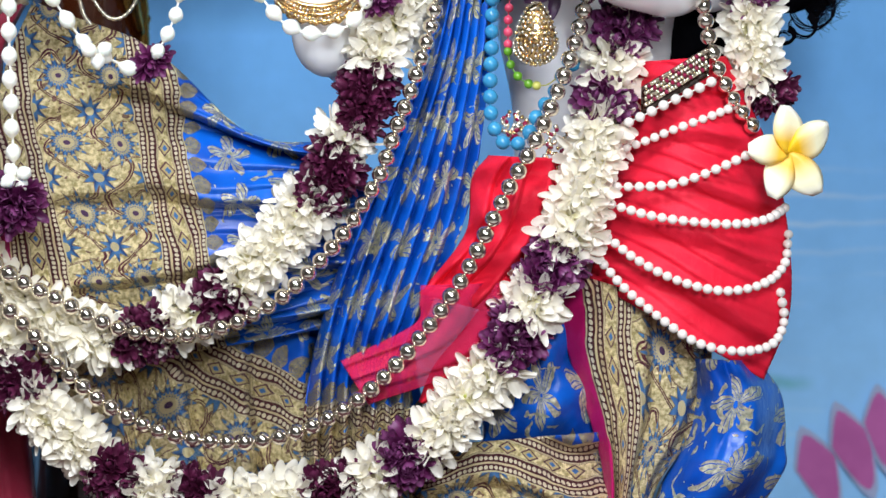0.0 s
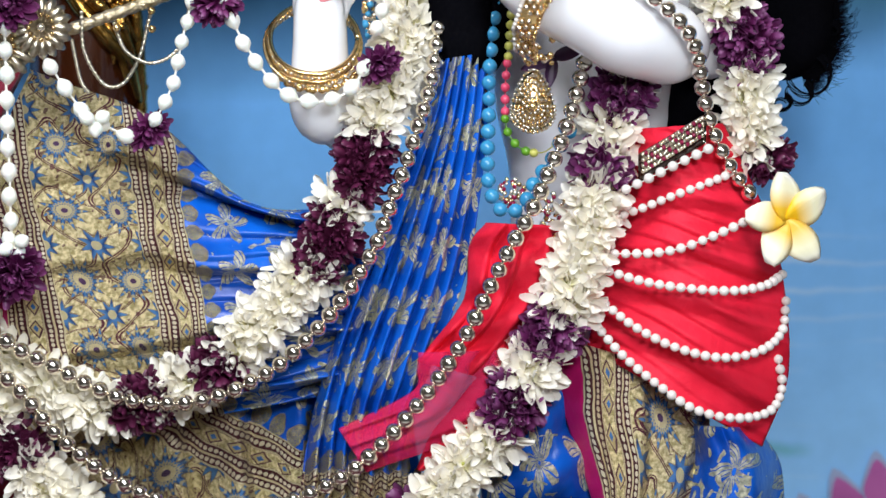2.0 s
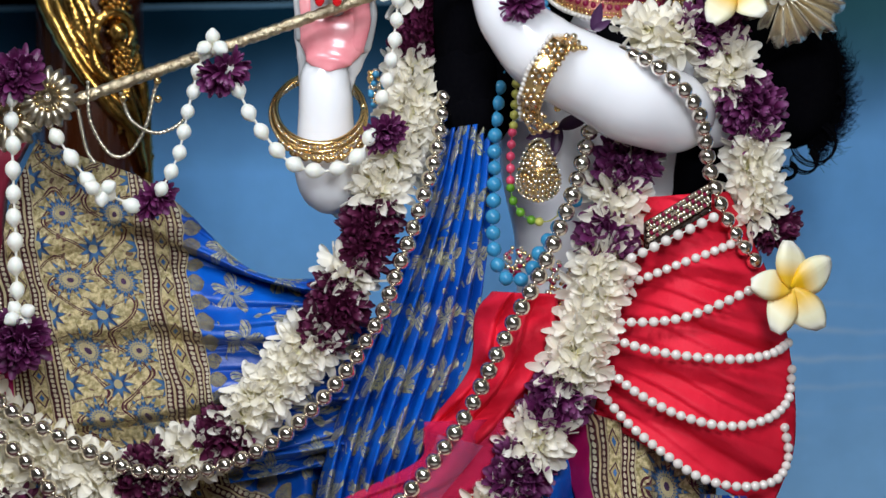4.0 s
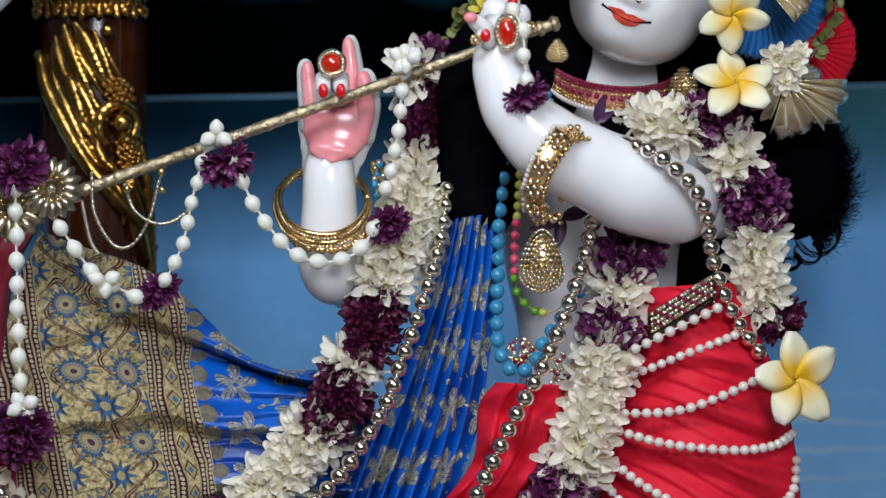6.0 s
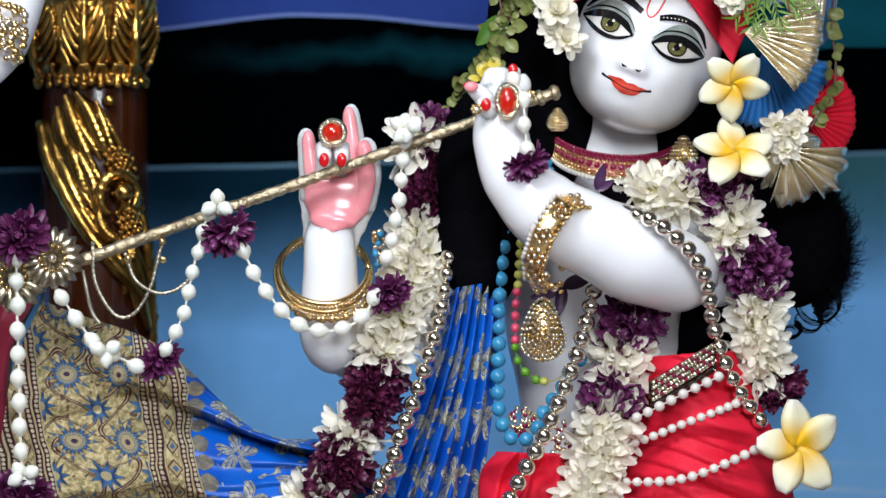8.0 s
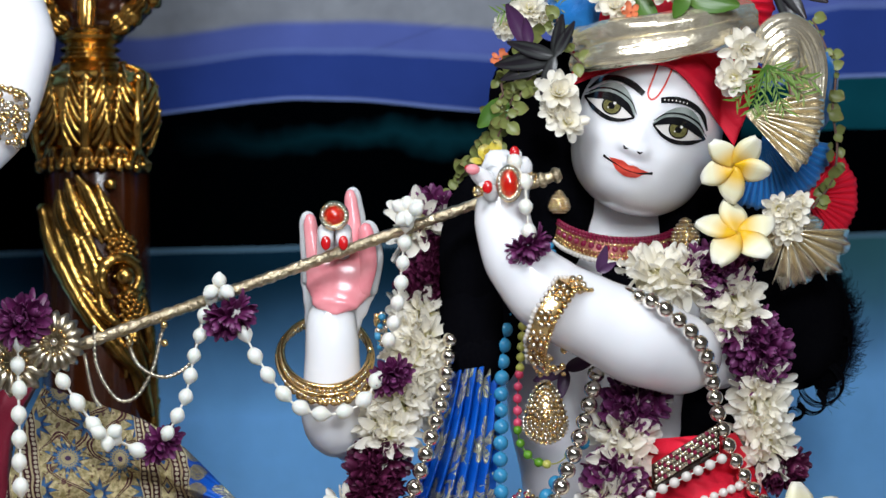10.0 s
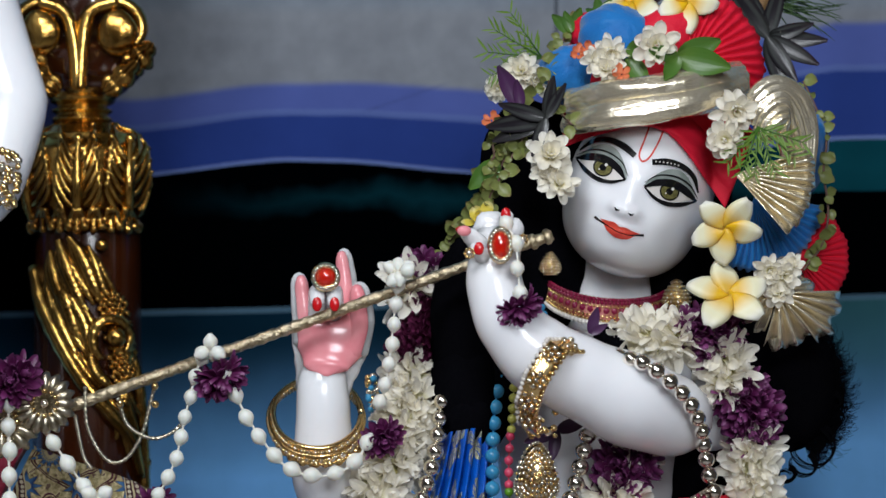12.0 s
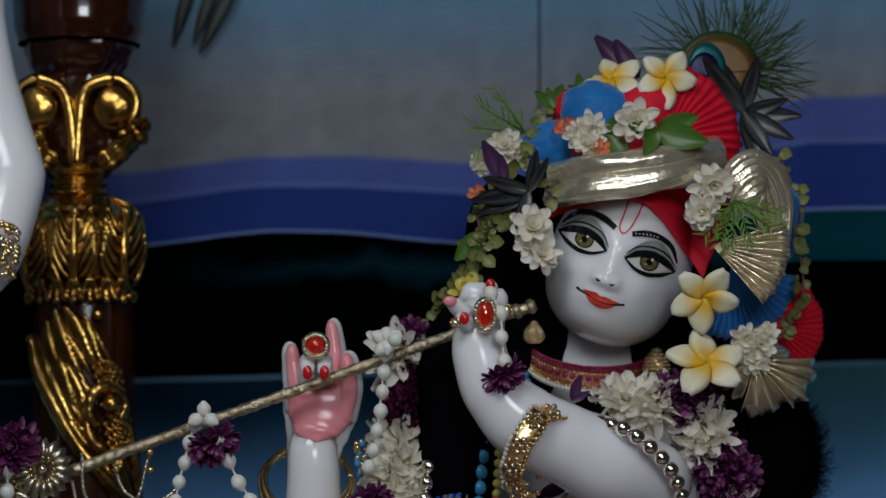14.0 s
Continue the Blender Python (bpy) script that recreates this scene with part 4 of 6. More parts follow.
flower_garland("garland of white and purple flowers over the upper arm", [
    ("w", 1120, 330, -0.03), ("w", 1165, 318, -0.05), ("w", 1200, 320, -0.06), ("p", 1262, 305, -0.055), ("p", 1285, 330, -0.055), ("w", 1300, 368, -0.06), ("w", 1305, 392, -0.06), ("p", 1335, 425, -0.05), ("p", 1340, 470, -0.045),
    ("w", 1338, 525, -0.045), ("w", 1345, 580, -0.045), ("w", 1350, 622, -0.045), ("d", 1372, 655, -0.04)], mid, 20, 31)
flower_garland("garland of white and purple flowers round the neck and chest", [
    ("p", 770, 205, -0.005), ("w", 745, 228, -0.01), ("d", 770, 280, -0.01), ("d", 755, 330, -0.012), ("w", 745, 395, -0.02), ("w", 735, 470, -0.028), ("w", 720, 540, -0.035)], mid, 20, 41)


def lone_bloom(label, mesh, x, y, d, size=1.0, face=(0, -1, 0.1), grid=mid, full=False):
    g = thing("flower", label, "flower", grid(x, y, d), "single flowers")
    placed("bloom", mesh, g, facing(g.location, face, x, size))
    if full:
        for k in (-1, 1):
            placed("bloom", mesh, g, facing(g.location + Vector((0.006 * k, 0.002, 0.004 * k)), Vector(face) + Vector((0.7 * k, 0, 0.4)), x + k, size * 0.9))
    return g


for x, y, d, s, f in ((692, 492, -0.085, 0.88, (0.2, -0.9, -0.4)), (283, 610, -0.075, 0.85, (0.1, -0.8, -0.5)), (40, 392, -0.10, 1.25, (0, -1, 0.1)), (44, 868, -0.085, 1.45, (0, -1, -0.2)), (408, 384, -0.10, 1.12, (0.2, -0.5, -0.85)), (936, 262, -0.165, 0.86, (0.1, -0.4, -0.9)), (20, 850, -0.08, 1.2, (0, -1, 0.2))):
    lone_bloom("dark purple fresh flower tied to a bud string", PURPLE_BLOOMS[int(x) % 3], x, y, d, s * 0.9, f, full=True)


def frangipani_mesh():
    q = Build()
    for az in (0.0,):
        b0 = len(q.v)
        nl, nw = 8, 6
        for k in range(nl + 1):
            t = k / nl
            w = 0.0142 * math.sin(math.pi * min(0.95, 0.05 + 0.88 * t ** 0.95)) ** 0.75
            for j in range(nw + 1):
                s = j / nw * 2 - 1
                x, y = t * 0.039, s * w + 0.005 * t * t
                z = 0.010 * t - 0.007 * t * t * t + 0.006 * s * (1 - t * 0.4) - 0.0035 * max(0, s - 0.55) * 4
                p = Vector((x, y, z))
                p.rotate(Euler((0, 0, az)))
                q.v.append(p)
                q.uv.append((0.04 + t * 0.9 + 0.15 * max(0, -s) * t, s * 0.5 + 0.5))
        for k in range(nl):
            for j in range(nw):
                a = b0 + k * (nw + 1) + j
                q.f.append((a, a + nw + 1, a + nw + 2, a + 1))
                q.m.append(0)
    return q.mesh("petal", frangipani_petal)


FRANGI = frangipani_mesh()
for pt, size, face, spin in ((low(1398, 273, -0.115), 1.02, (0.25, -1, 0.05), 0.35), (mid(1300, 122, -0.10), 0.80, (-0.1, -0.8, -0.35), 0.85), (mid(1306, 240, -0.095), 0.92, (0.0, -0.85, 0.5), 1.55),
                             (crown(1085, 140, -0.03), 0.74, (-0.2, -0.8, 0.75), 0.6), (crown(1180, 138, -0.05), 0.72, (0.1, -1, 0.15), 0.9)):
    g = thing("frangipani_flower", "white frangipani flower with yellow centre and five petals", "flower", pt, "frangipani flowers")
    for i in range(5):
        ob = placed("petal", FRANGI, g, facing(pt, face, spin + 1.25664 * i + 0.12 * math.sin(i * 2.3 + spin * 5), size * (1 + 0.07 * math.sin(i * 1.7 + spin * 3))))
        md = ob.modifiers.new("thickness", "SOLIDIFY")
        md.thickness = 0.0008

SMALL_WHITE = [bloom_mesh("small_white_bloom", white_petal, [(8, 88, 0.0165, 0.0098, -0.2), (7, 62, 0.0155, 0.0094, -0.05), (6, 36, 0.0125, 0.0080, 0.05), (3, 14, 0.008, 0.006, 0.1)], s) for s in (61, 62)]
for i, (x, y, d, s) in enumerate(((912, 142, -0.02, 1.15), (935, 158, -0.02, 0.9), (872, 172, 0.0, 0.9), (1068, 112, -0.075, 1.0), (1044, 122, -0.075, 0.9), (1062, 138, -0.08, 0.9), (1148, 98, -0.09, 1.3), (1285, 212, -0.095, 1.2), (1268, 262, -0.10, 1.15), (962, 288, -0.085, 1.25), (978, 340, -0.085, 1.1), (955, 318, -0.08, 0.9), (1345, 490, -0.085, 0.9), (1372, 500, -0.085, 0.9), (1362, 530, -0.08, 0.9), (1385, 480, -0.08, 0.7))):
    lone_bloom("small white double jasmine flower", SMALL_WHITE[i % 2], x, y, d, s, (0.3 * math.sin(i * 2.1), -1, 0.35 * math.cos(i * 1.3)), top)


def leaf_mesh(name, mt, length, width, curl=0.15, nl=6, tip=0.8):
    q = Build()
    q.petal((0, 0, 0), (1, 0, 0), (0, 0, 1), length, width, curl, 0, 0.12, nl, tip)
    return q.mesh(name, mt)


def leaf_pose(p, ang, tilt=0.2, size=1.0, face=-1.0):
    """A leaf at p lying in the picture's plane, pointing along ang degrees, tipped towards the eye."""
    a = radians(ang)
    way = Vector((math.cos(a), -tilt, math.sin(a))).normalized()
    nrm = Vector((0, face, 0))
    side = nrm.cross(way).normalized()
    nrm = way.cross(side)
    m = Matrix((way, side, nrm)).transposed().to_4x4()
    return Matrix.Translation(p) @ m @ Matrix.Scale(size, 4)


ROUND_LEAF = leaf_mesh("leaf", pale_leaf, 0.012, 0.010, 0.2)
BROAD_LEAF = leaf_mesh("leaf", green_leaf, 0.040, 0.020, 0.12, 8)
LONG_LEAF = leaf_mesh("leaf", dark_leaf, 0.05, 0.0145, 0.15, 8)
PURPLE_LEAF = leaf_mesh("leaf", purple_leaf, 0.035, 0.014, 0.1, 8)
NEEDLE = leaf_mesh("leaf", fern_leaf, 0.018, 0.0025, 0.1, 4)


def vine(label, pts, seed, every=7.5, sizes=(0.55, 1.25)):
    rnd = random.Random(seed)
    P = [top(*p) for p in pts]
    n = int(path_length(P) / (every * CELL))
    path = smooth_path(P, n)
    g = thing("leaf_vine", label, "vine", P[0], "leaf vines")
    q = Build()
    q.sweep(path, [0.0011] * n, 6)
    part("stem", q.mesh("stem", stem_brown), g)
    for i, p in enumerate(path):
        placed("leaf", ROUND_LEAF, g, leaf_pose(p + Vector((rnd.uniform(-1, 1), rnd.uniform(-1, 0.2), rnd.uniform(-1, 1))) * 0.004, rnd.uniform(0, 360), rnd.uniform(-0.2, 0.8), rnd.uniform(*sizes)))


vine("trailing vine of small round pale green leaves", [(930, 235, -0.06), (905, 275, -0.065), (880, 320, -0.065), (862, 350, -0.06), (845, 385, -0.05), (820, 405, -0.03), (785, 440, 0.0), (760, 470, 0.01)], 3)
vine("trailing vine of small round pale green leaves", [(920, 240, -0.05), (885, 290, -0.05), (868, 330, -0.05), (850, 360, -0.045), (835, 400, -0.04)], 4)
vine("trailing vine of small round pale green leaves", [(900, 255, -0.055), (870, 285, -0.055), (850, 320, -0.05), (855, 370, -0.05), (815, 420, -0.02)], 14)
vine("trailing vine of small round pale green leaves", [(935, 175, -0.04), (905, 200, -0.045), (880, 240, -0.045), (862, 262, -0.04), (870, 310, -0.045)], 15)
vine("trailing vine of small green and pink leaves", [(1405, 160, -0.02), (1430, 215, -0.02), (1445, 260, -0.02), (1440, 320, -0.02), (1448, 380, -0.02), (1440, 440, -0.03), (1405, 490, -0.05)], 5, 12.0)
vine("trailing vine of small round pale green leaves", [(1000, 60, 0.0), (980, 100, -0.02), (960, 150, -0.03), (970, 200, -0.04), (1000, 235, -0.07)], 6, 11.0)


def sprig(label, root, leaves, mesh, d_step=0.0):
    """Leaves round a root: (angle, size, tilt)."""
    g = thing("leaf_sprig", label, "leaves", root, "leaf sprigs")
    for i, (ang, size, tilt) in enumerate(leaves):
        placed("leaf", mesh, g, leaf_pose(root + Vector((0, -0.0015 * i, 0)), ang, tilt, size))
    return g


sprig("broad green leaves tucked into the turban", top(1185, 118, -0.085), [(-60, 1.0, 0.2), (-95, 1.1, 0.2), (20, 1.0, 0.1), (-15, 1.2, 0.2), (170, 0.7, 0.2), (-120, 0.7, 0.3)], BROAD_LEAF)
sprig("broad green leaf behind white flowers", top(1098, 118, -0.07), [(-60, 0.9, 0.3), (60, 0.5, 0.2)], BROAD_LEAF)
sprig("green leaves at the edge of the turban", top(1000, 75, -0.01), [(70, 0.6, 0.1), (30, 0.5, 0.2), (140, 0.6, 0.1), (110, 0.5, 0.0)], BROAD_LEAF)
sprig("green leaves on the top of the turban", top(1050, 50, -0.02), [(100, 0.5, 0.1), (60, 0.5, 0.2), (150, 0.4, 0.2)], BROAD_LEAF)
sprig("dark variegated leaves at the side of the turban", top(955, 225, -0.07), [(190, 1.15, 0.2), (204, 1.05, 0.0), (80, 0.8, 0.3), (165, 0.9, 0.1), (250, 0.8, 0.2), (60, 0.7, 0.1)], LONG_LEAF)
sprig("dark variegated leaves spreading like a star", top(1340, 85, 0.0), [(75, 1.1, 0.1), (110, 0.95, 0.0), (15, 0.9, 0.2), (-5, 1.1, 0.1), (-32, 1.1, 0.2), (-75, 1.2, 0.1), (128, 1.3, 0.1), (-60, 1.0, 0.1)], LONG_LEAF)
sprig("dark purple pointed leaf", top(912, 205, -0.06), [(120, 1.2, 0.1), (100, 0.7, 0.1)], PURPLE_LEAF)
sprig("dark purple pointed leaf behind the flowers", crown(1130, 140, -0.01), [(135, 1.6, 0.0), (120, 1.2, 0.0)], PURPLE_LEAF)
sprig("dark purple pointed leaf on the chest", mid(1060, 310, -0.08), [(75, 0.7, 0.1), (30, 0.5, 0.1)], PURPLE_LEAF)
# dark leaves added where the forearm shades the chest
sprig("dark purple leaves added in place of the forearm's shadow on the chest", mid(1000, 480, -0.03), [(200, 0.9, 0.1), (20, 0.9, 0.1), (260, 0.8, 0.1)], PURPLE_LEAF)
sprig("grey green leaf at the ear", top(870, 300, -0.05), [(225, 0.9, 0.1), (245, 0.7, 0.2)], BROAD_LEAF)


def needles(label, root, angles, length, seed, count=9):
    rnd = random.Random(seed)
    g = thing("fern_sprig", label, "leaves", root, "fern sprigs")
    for ang in angles:
        a = radians(ang)
        way = Vector((math.cos(a), -0.1, math.sin(a)))
        tipp = root + way * length
        q = Build()
        q.sweep([root, root.lerp(tipp, 0.5) + Vector((0, -0.002, 0)), tipp], [0.0009, 0.0008, 0.0004], 5)
        part("stem", q.mesh("stem", green_leaf), g)
        for i in range(count):
            p = root.lerp(tipp, (i + 1) / count)
            for sgn in (-1, 1):
                placed("leaf", NEEDLE, g, leaf_pose(p, ang + sgn * rnd.uniform(25, 55), rnd.uniform(0, 0.4), rnd.uniform(0.5, 0.95)))


lone_bloom("yellow blossom tucked behind the fingers", bloom_mesh("yellow_bloom", petal_material("yellow_petal", (0.62, 0.40, 0.02), (0.86, 0.70, 0.10), (0.90, 0.86, 0.50), 0.45, 0.2, 0.25), [(5, 80, 0.024, 0.017, 0.1), (3, 40, 0.018, 0.014, 0.2)], 71), 866, 112, -0.06, 0.72, (-0.2, -0.8, 0.5))
needles("bright green needle-leaved sprig", top(948, 118, -0.01), (175, 150, 125, 200), 0.048, 7)
needles("green needle-leaved sprig by the gold fan", top(1325, 240, -0.10), (-40, -70, -95, -110, -20, -130), 0.040, 8, 8)
for x, y, d in ((1012, 112, -0.06), (860, 228, -0.03), (1088, 148, -0.085), (1028, 108, -0.06)):
    lone_bloom("small orange petal blossom in the headdress", bloom_mesh("orange_bloom", simple("orange_petal", (0.72, 0.22, 0.10), (0.6, 0.16, 0.06), 0.5, bump=0.1), [(5, 70, 0.012, 0.009, 0.2)], int(x)), x, y, d, 0.8, (0, -1, 0.3), top)

# ---- strings of beads ----


def sphere_mesh(name, mt, r, seg=14, rings=9, stretch=1.0, fn=None):
    q = Build()
    q.ball((0, 0, 0), (r, r, r * stretch), 0, seg, rings, None, fn)
    return q.mesh(name, mt)


def bead_string(name, label, category, pts, grid, r, mt, gap=2.05, cord=None, piece="bead", stretch=1.0, jitter=0.0, group="", mesh=None, seed=0):
    """Beads of radius r (cells) threaded along pts."""
    rnd = random.Random(seed)
    P = [grid(*p) for p in pts]
    n = max(2, int(path_length(P) / (gap * r * CELL)))
    path = smooth_path(P, n)
    g = thing(name, label, category, P[0], group)
    q = Build()
    q.sweep(smooth_path(P, 80), [r * CELL * 0.14] * 80, 6)
    part("thread", q.mesh("thread", cord or mt), g)
    mesh = mesh or sphere_mesh(piece, mt, r * CELL, 16, 10, stretch)
    for i, p in enumerate(path):
        t = (path[min(i + 1, n - 1)] - path[max(i - 1, 0)]).normalized()
        j = Vector((rnd.uniform(-1, 1), rnd.uniform(-1, 1), rnd.uniform(-1, 1))) * jitter * CELL
        placed(piece, mesh, g, facing(p + j, t + Vector((rnd.uniform(-1, 1), rnd.uniform(-1, 1), rnd.uniform(-1, 1))) * jitter * 0.03, rnd.uniform(0, 6), rnd.uniform(0.95, 1.03)))
    return g


SB = "silver bead garlands"
bead_string("bead_garland", "garland of shiny silver round beads looped across the skirt", "garland", [
    (785, -70, -0.055), (770, 30, -0.07), (748, 105, -0.085), (725, 175, -0.09), (700, 240, -0.092), (678, 305, -0.095), (655, 345, -0.096), (625, 395, -0.097), (590, 440, -0.097), (545, 487, -0.096), (500, 528, -0.094), (462, 550, -0.092), (410, 575, -0.09), (345, 592, -0.088),
    (282, 593, -0.086), (230, 587, -0.085), (168, 563, -0.084), (105, 530, -0.083), (52, 505, -0.082), (15, 482, -0.08), (-30, 450, -0.075)], low, 15.0, silver, 1.95, group=SB)
bead_string("bead_garland", "long garland of shiny silver round beads hanging to the knees", "garland", [
    (1052, -60, -0.06), (1038, 10, -0.08), (1016, 90, -0.095), (990, 160, -0.105), (955, 240, -0.112), (922, 300, -0.115), (900, 340, -0.116), (872, 395, -0.117), (845, 450, -0.117), (822, 492, -0.117), (785, 548, -0.116), (740, 605, -0.115), (692, 658, -0.113), (640, 705, -0.11),
    (575, 745, -0.108), (510, 770, -0.106), (440, 782, -0.104), (370, 780, -0.102), (300, 768, -0.10), (240, 743, -0.098), (180, 708, -0.096), (135, 672, -0.094), (100, 640, -0.092), (60, 590, -0.09), (20, 550, -0.088), (-25, 510, -0.085)], low, 15.0, silver, 1.95, group=SB)
bead_string("bead_garland", "garland of shiny silver beads over the upper arm", "garland", [
    (1082, 640, -0.125), (1130, 654, -0.15), (1175, 688, -0.15), (1206, 722, -0.14), (1226, 765, -0.125), (1232, 805, -0.11), (1242, 855, -0.10), (1262, 915, -0.095), (1290, 965, -0.09), (1320, 1005, -0.085)], top, 14.0, silver, 1.98, group=SB)
PS = "pearl strings on the sash"
for i, pts in enumerate(([(1112, 262, -0.085), (1150, 248, -0.092), (1200, 228, -0.10), (1255, 208, -0.10), (1305, 188, -0.085)],
                         [(1095, 331, -0.09), (1160, 330, -0.10), (1210, 322, -0.108), (1270, 300, -0.11), (1340, 268, -0.10)],
                         [(1085, 362, -0.092), (1150, 381, -0.104), (1220, 392, -0.112), (1300, 397, -0.112), (1360, 388, -0.095), (1392, 368, -0.07)],
                         [(1078, 420, -0.09), (1130, 460, -0.104), (1200, 496, -0.112), (1280, 515, -0.112), (1350, 504, -0.10), (1390, 470, -0.075), (1398, 415, -0.06)],
                         [(1060, 455, -0.085), (1110, 512, -0.098), (1180, 570, -0.108), (1240, 608, -0.112), (1310, 622, -0.11), (1368, 610, -0.09), (1390, 570, -0.07), (1384, 518, -0.06)])):
    bead_string("pearl_string", "string of cream pearls swagged across the red sash", "pearl string", pts, low, 8.6 if i else 8.0, pearl, 2.0, piece="pearl", group=PS)
bead_string("pearl_string", "string of white pearls along the waist belt", "pearl string", [(1130, 712, -0.10), (1165, 695, -0.108), (1210, 672, -0.112), (1275, 640, -0.106)], mid, 9, pearl, 2.0, piece="pearl", group=PS)
NK = "bead necklaces"
bead_string("bead_necklace", "necklace of round turquoise blue beads", "necklace", [(905, 330, -0.03), (893, 420, -0.045), (887, 500, -0.05), (886, 580, -0.055), (884, 650, -0.06), (887, 705, -0.065), (903, 745, -0.07), (930, 752, -0.075), (952, 735, -0.075), (968, 700, -0.07), (1000, 655, -0.065), (1030, 610, -0.06)], mid, 13, blue_bead, 2.0, group=NK)
for mt, col, pts in ((yellow_bead, "yellow", [(925, 330, -0.035), (925, 400, -0.04), (920, 478, -0.045)]), (pink_bead, "pink", [(918, 490, -0.045), (915, 530, -0.046), (915, 575, -0.047)]),
                     (green_bead, "green", [(915, 588, -0.048), (920, 612, -0.05), (935, 634, -0.052), (952, 645, -0.053)]), (yellow_bead, "yellow", [(966, 648, -0.054), (985, 646, -0.055), (1005, 632, -0.055)])):
    bead_string("bead_necklace", "short run of small " + col + " beads on a necklace", "necklace", pts, mid, 8.2, mt, 1.95, group=NK)
bead_string("bead_necklace", "short string of small turquoise beads at the throat", "necklace", [(975, 262, -0.11), (982, 285, -0.12), (992, 308, -0.13), (1000, 325, -0.135)], mid, 6, blue_bead, 2.0, group=NK)


def bud_shape(q):
    return 1.0 + 0.13 * abs(math.cos(2.5 * math.atan2(q.y, q.x) + q.z)) * (1 - abs(q.z)) - 0.16 * max(0, q.z) + 0.9 * max(0, q.z - 0.8)


BUD = sphere_mesh("bud", jasmine_bud, 12.8 * CELL, 15, 9, 1.32, bud_shape)
SMALL_BUD = sphere_mesh("bud", jasmine_bud, 11.8 * CELL, 15, 9, 1.25, bud_shape)
JB = "jasmine bud strings"
for i, (pts, mesh, r) in enumerate((([(32, 430, -0.10), (33, 500, -0.095), (36, 600, -0.09), (39, 700, -0.088), (40, 760, -0.086), (42, 815, -0.085)], BUD, 16),
                                    ([(398, 345, -0.10), (425, 395, -0.10), (445, 440, -0.10), (478, 492, -0.10), (520, 540, -0.10), (578, 560, -0.10), (640, 540, -0.095), (665, 500, -0.09)], BUD, 15.5),
                                    ([(372, 350, -0.095), (360, 390, -0.09), (345, 450, -0.088), (330, 520, -0.086), (312, 565, -0.085), (295, 592, -0.084)], SMALL_BUD, 14),
                                    ([(245, 620, -0.082), (212, 605, -0.082), (180, 592, -0.082), (155, 560, -0.082), (130, 525, -0.085), (112, 498, -0.088)], BUD, 15),
                                    ([(722, 188, -0.11), (717, 240, -0.105), (712, 290, -0.10), (706, 345, -0.098), (698, 400, -0.095), (688, 430, -0.09)], SMALL_BUD, 13.5),
                                    ([(912, 115, -0.16), (926, 140, -0.165), (932, 175, -0.168), (934, 210, -0.168), (936, 236, -0.168)], SMALL_BUD, 12.5))):
    bead_string("bud_string", "string of fresh white jasmine buds hanging from the flute", "garland", pts, mid, r, jasmine_bud, 2.15, jasmine_bud, "bud", 1.2, 2.0, JB, mesh, i)
for cx, cy, d, n in ((388, 335, -0.105, 3), (722, 198, -0.11, 3), (725, 205, -0.115, 2), (45, 815, -0.09, 4), (190, 595, -0.09, 3)):
    g = thing("bud_knot", "knot of white jasmine buds tied on a string", "garland", mid(cx, cy, d), "bud knots")
    for k in range(n):
        a = 6.28 * k / n + cx
        placed("bud", SMALL_BUD, g, facing(mid(cx + 17 * math.cos(a), cy + 14 * math.sin(a), d - 0.006 * (k % 2)), (math.cos(a), -0.5, -math.sin(a)), k))

# ---- gold jewellery ----
STONE = sphere_mesh("stone", crystal, 1.0, 8, 5)
GOLD_DOT = sphere_mesh("gold_bead", gold, 1.0, 8, 5)
PEARL_DOT = sphere_mesh("seed_pearl", pearl, 1.0, 8, 5)
RUBY_DOT = sphere_mesh("ruby", red_bead, 1.0, 10, 6)


def dot(mesh, g, p, r, name=None, squash=1.0):
    return placed(name or mesh.name.split(".")[0], mesh, g, Matrix.Translation(p) @ Matrix.Diagonal((r * CELL, r * CELL * squash, r * CELL, 1)))


def ring_path(c, ru, rv, ry, n=64, a0=0.0, a1=6.2832):
    """An ellipse round the grid point c that swings ry metres to and fro."""
    u, v, d = c
    return [mid(u + ru * math.cos(a), v + rv * math.sin(a), d - ry * math.sin(a)) for a in (a0 + (a1 - a0) * i / n for i in range(n + 1))]


for (u, v, ru, rv, r) in ((577, 449, 78, 62, 5.5), (575, 459, 82, 66, 6.5)):
    g = thing("bangle", "gold bangle with beaded edges on the wrist", "bangle", mid(u, v, -0.048), "bangles")
    q = Build()
    p = ring_path((u, v, -0.048), ru, rv, 0.036)
    q.sweep(p, [r * CELL] * len(p), 10)
    band = part("band", q.mesh("band", gold), g)
    n = 78
    for i, s in enumerate(ring_path((u, v + 7, -0.050), ru, rv, 0.037, n)[:-1]):
        dot(GOLD_DOT if i % 2 else STONE, band, s + Vector((0, -0.002, 0)), 3.4)
g = thing("bangle", "gold bangle with small relief figures hanging below", "bangle", mid(582, 490, -0.05), "bangles")
for i, s in enumerate(ring_path((582, 488, -0.050), 74, 46, 0.036, 26, 0.1, 3.0)):
    dot(GOLD_DOT, g, s + Vector((0, -0.002, -0.002)), 5.5 + 2.5 * math.sin(i * 2.3), None, 0.8)

# bracelet round the forearm
g = thing("bracelet", "wide gold bracelet set with clear stones round the forearm", "bracelet", mid(975, 380, -0.16))


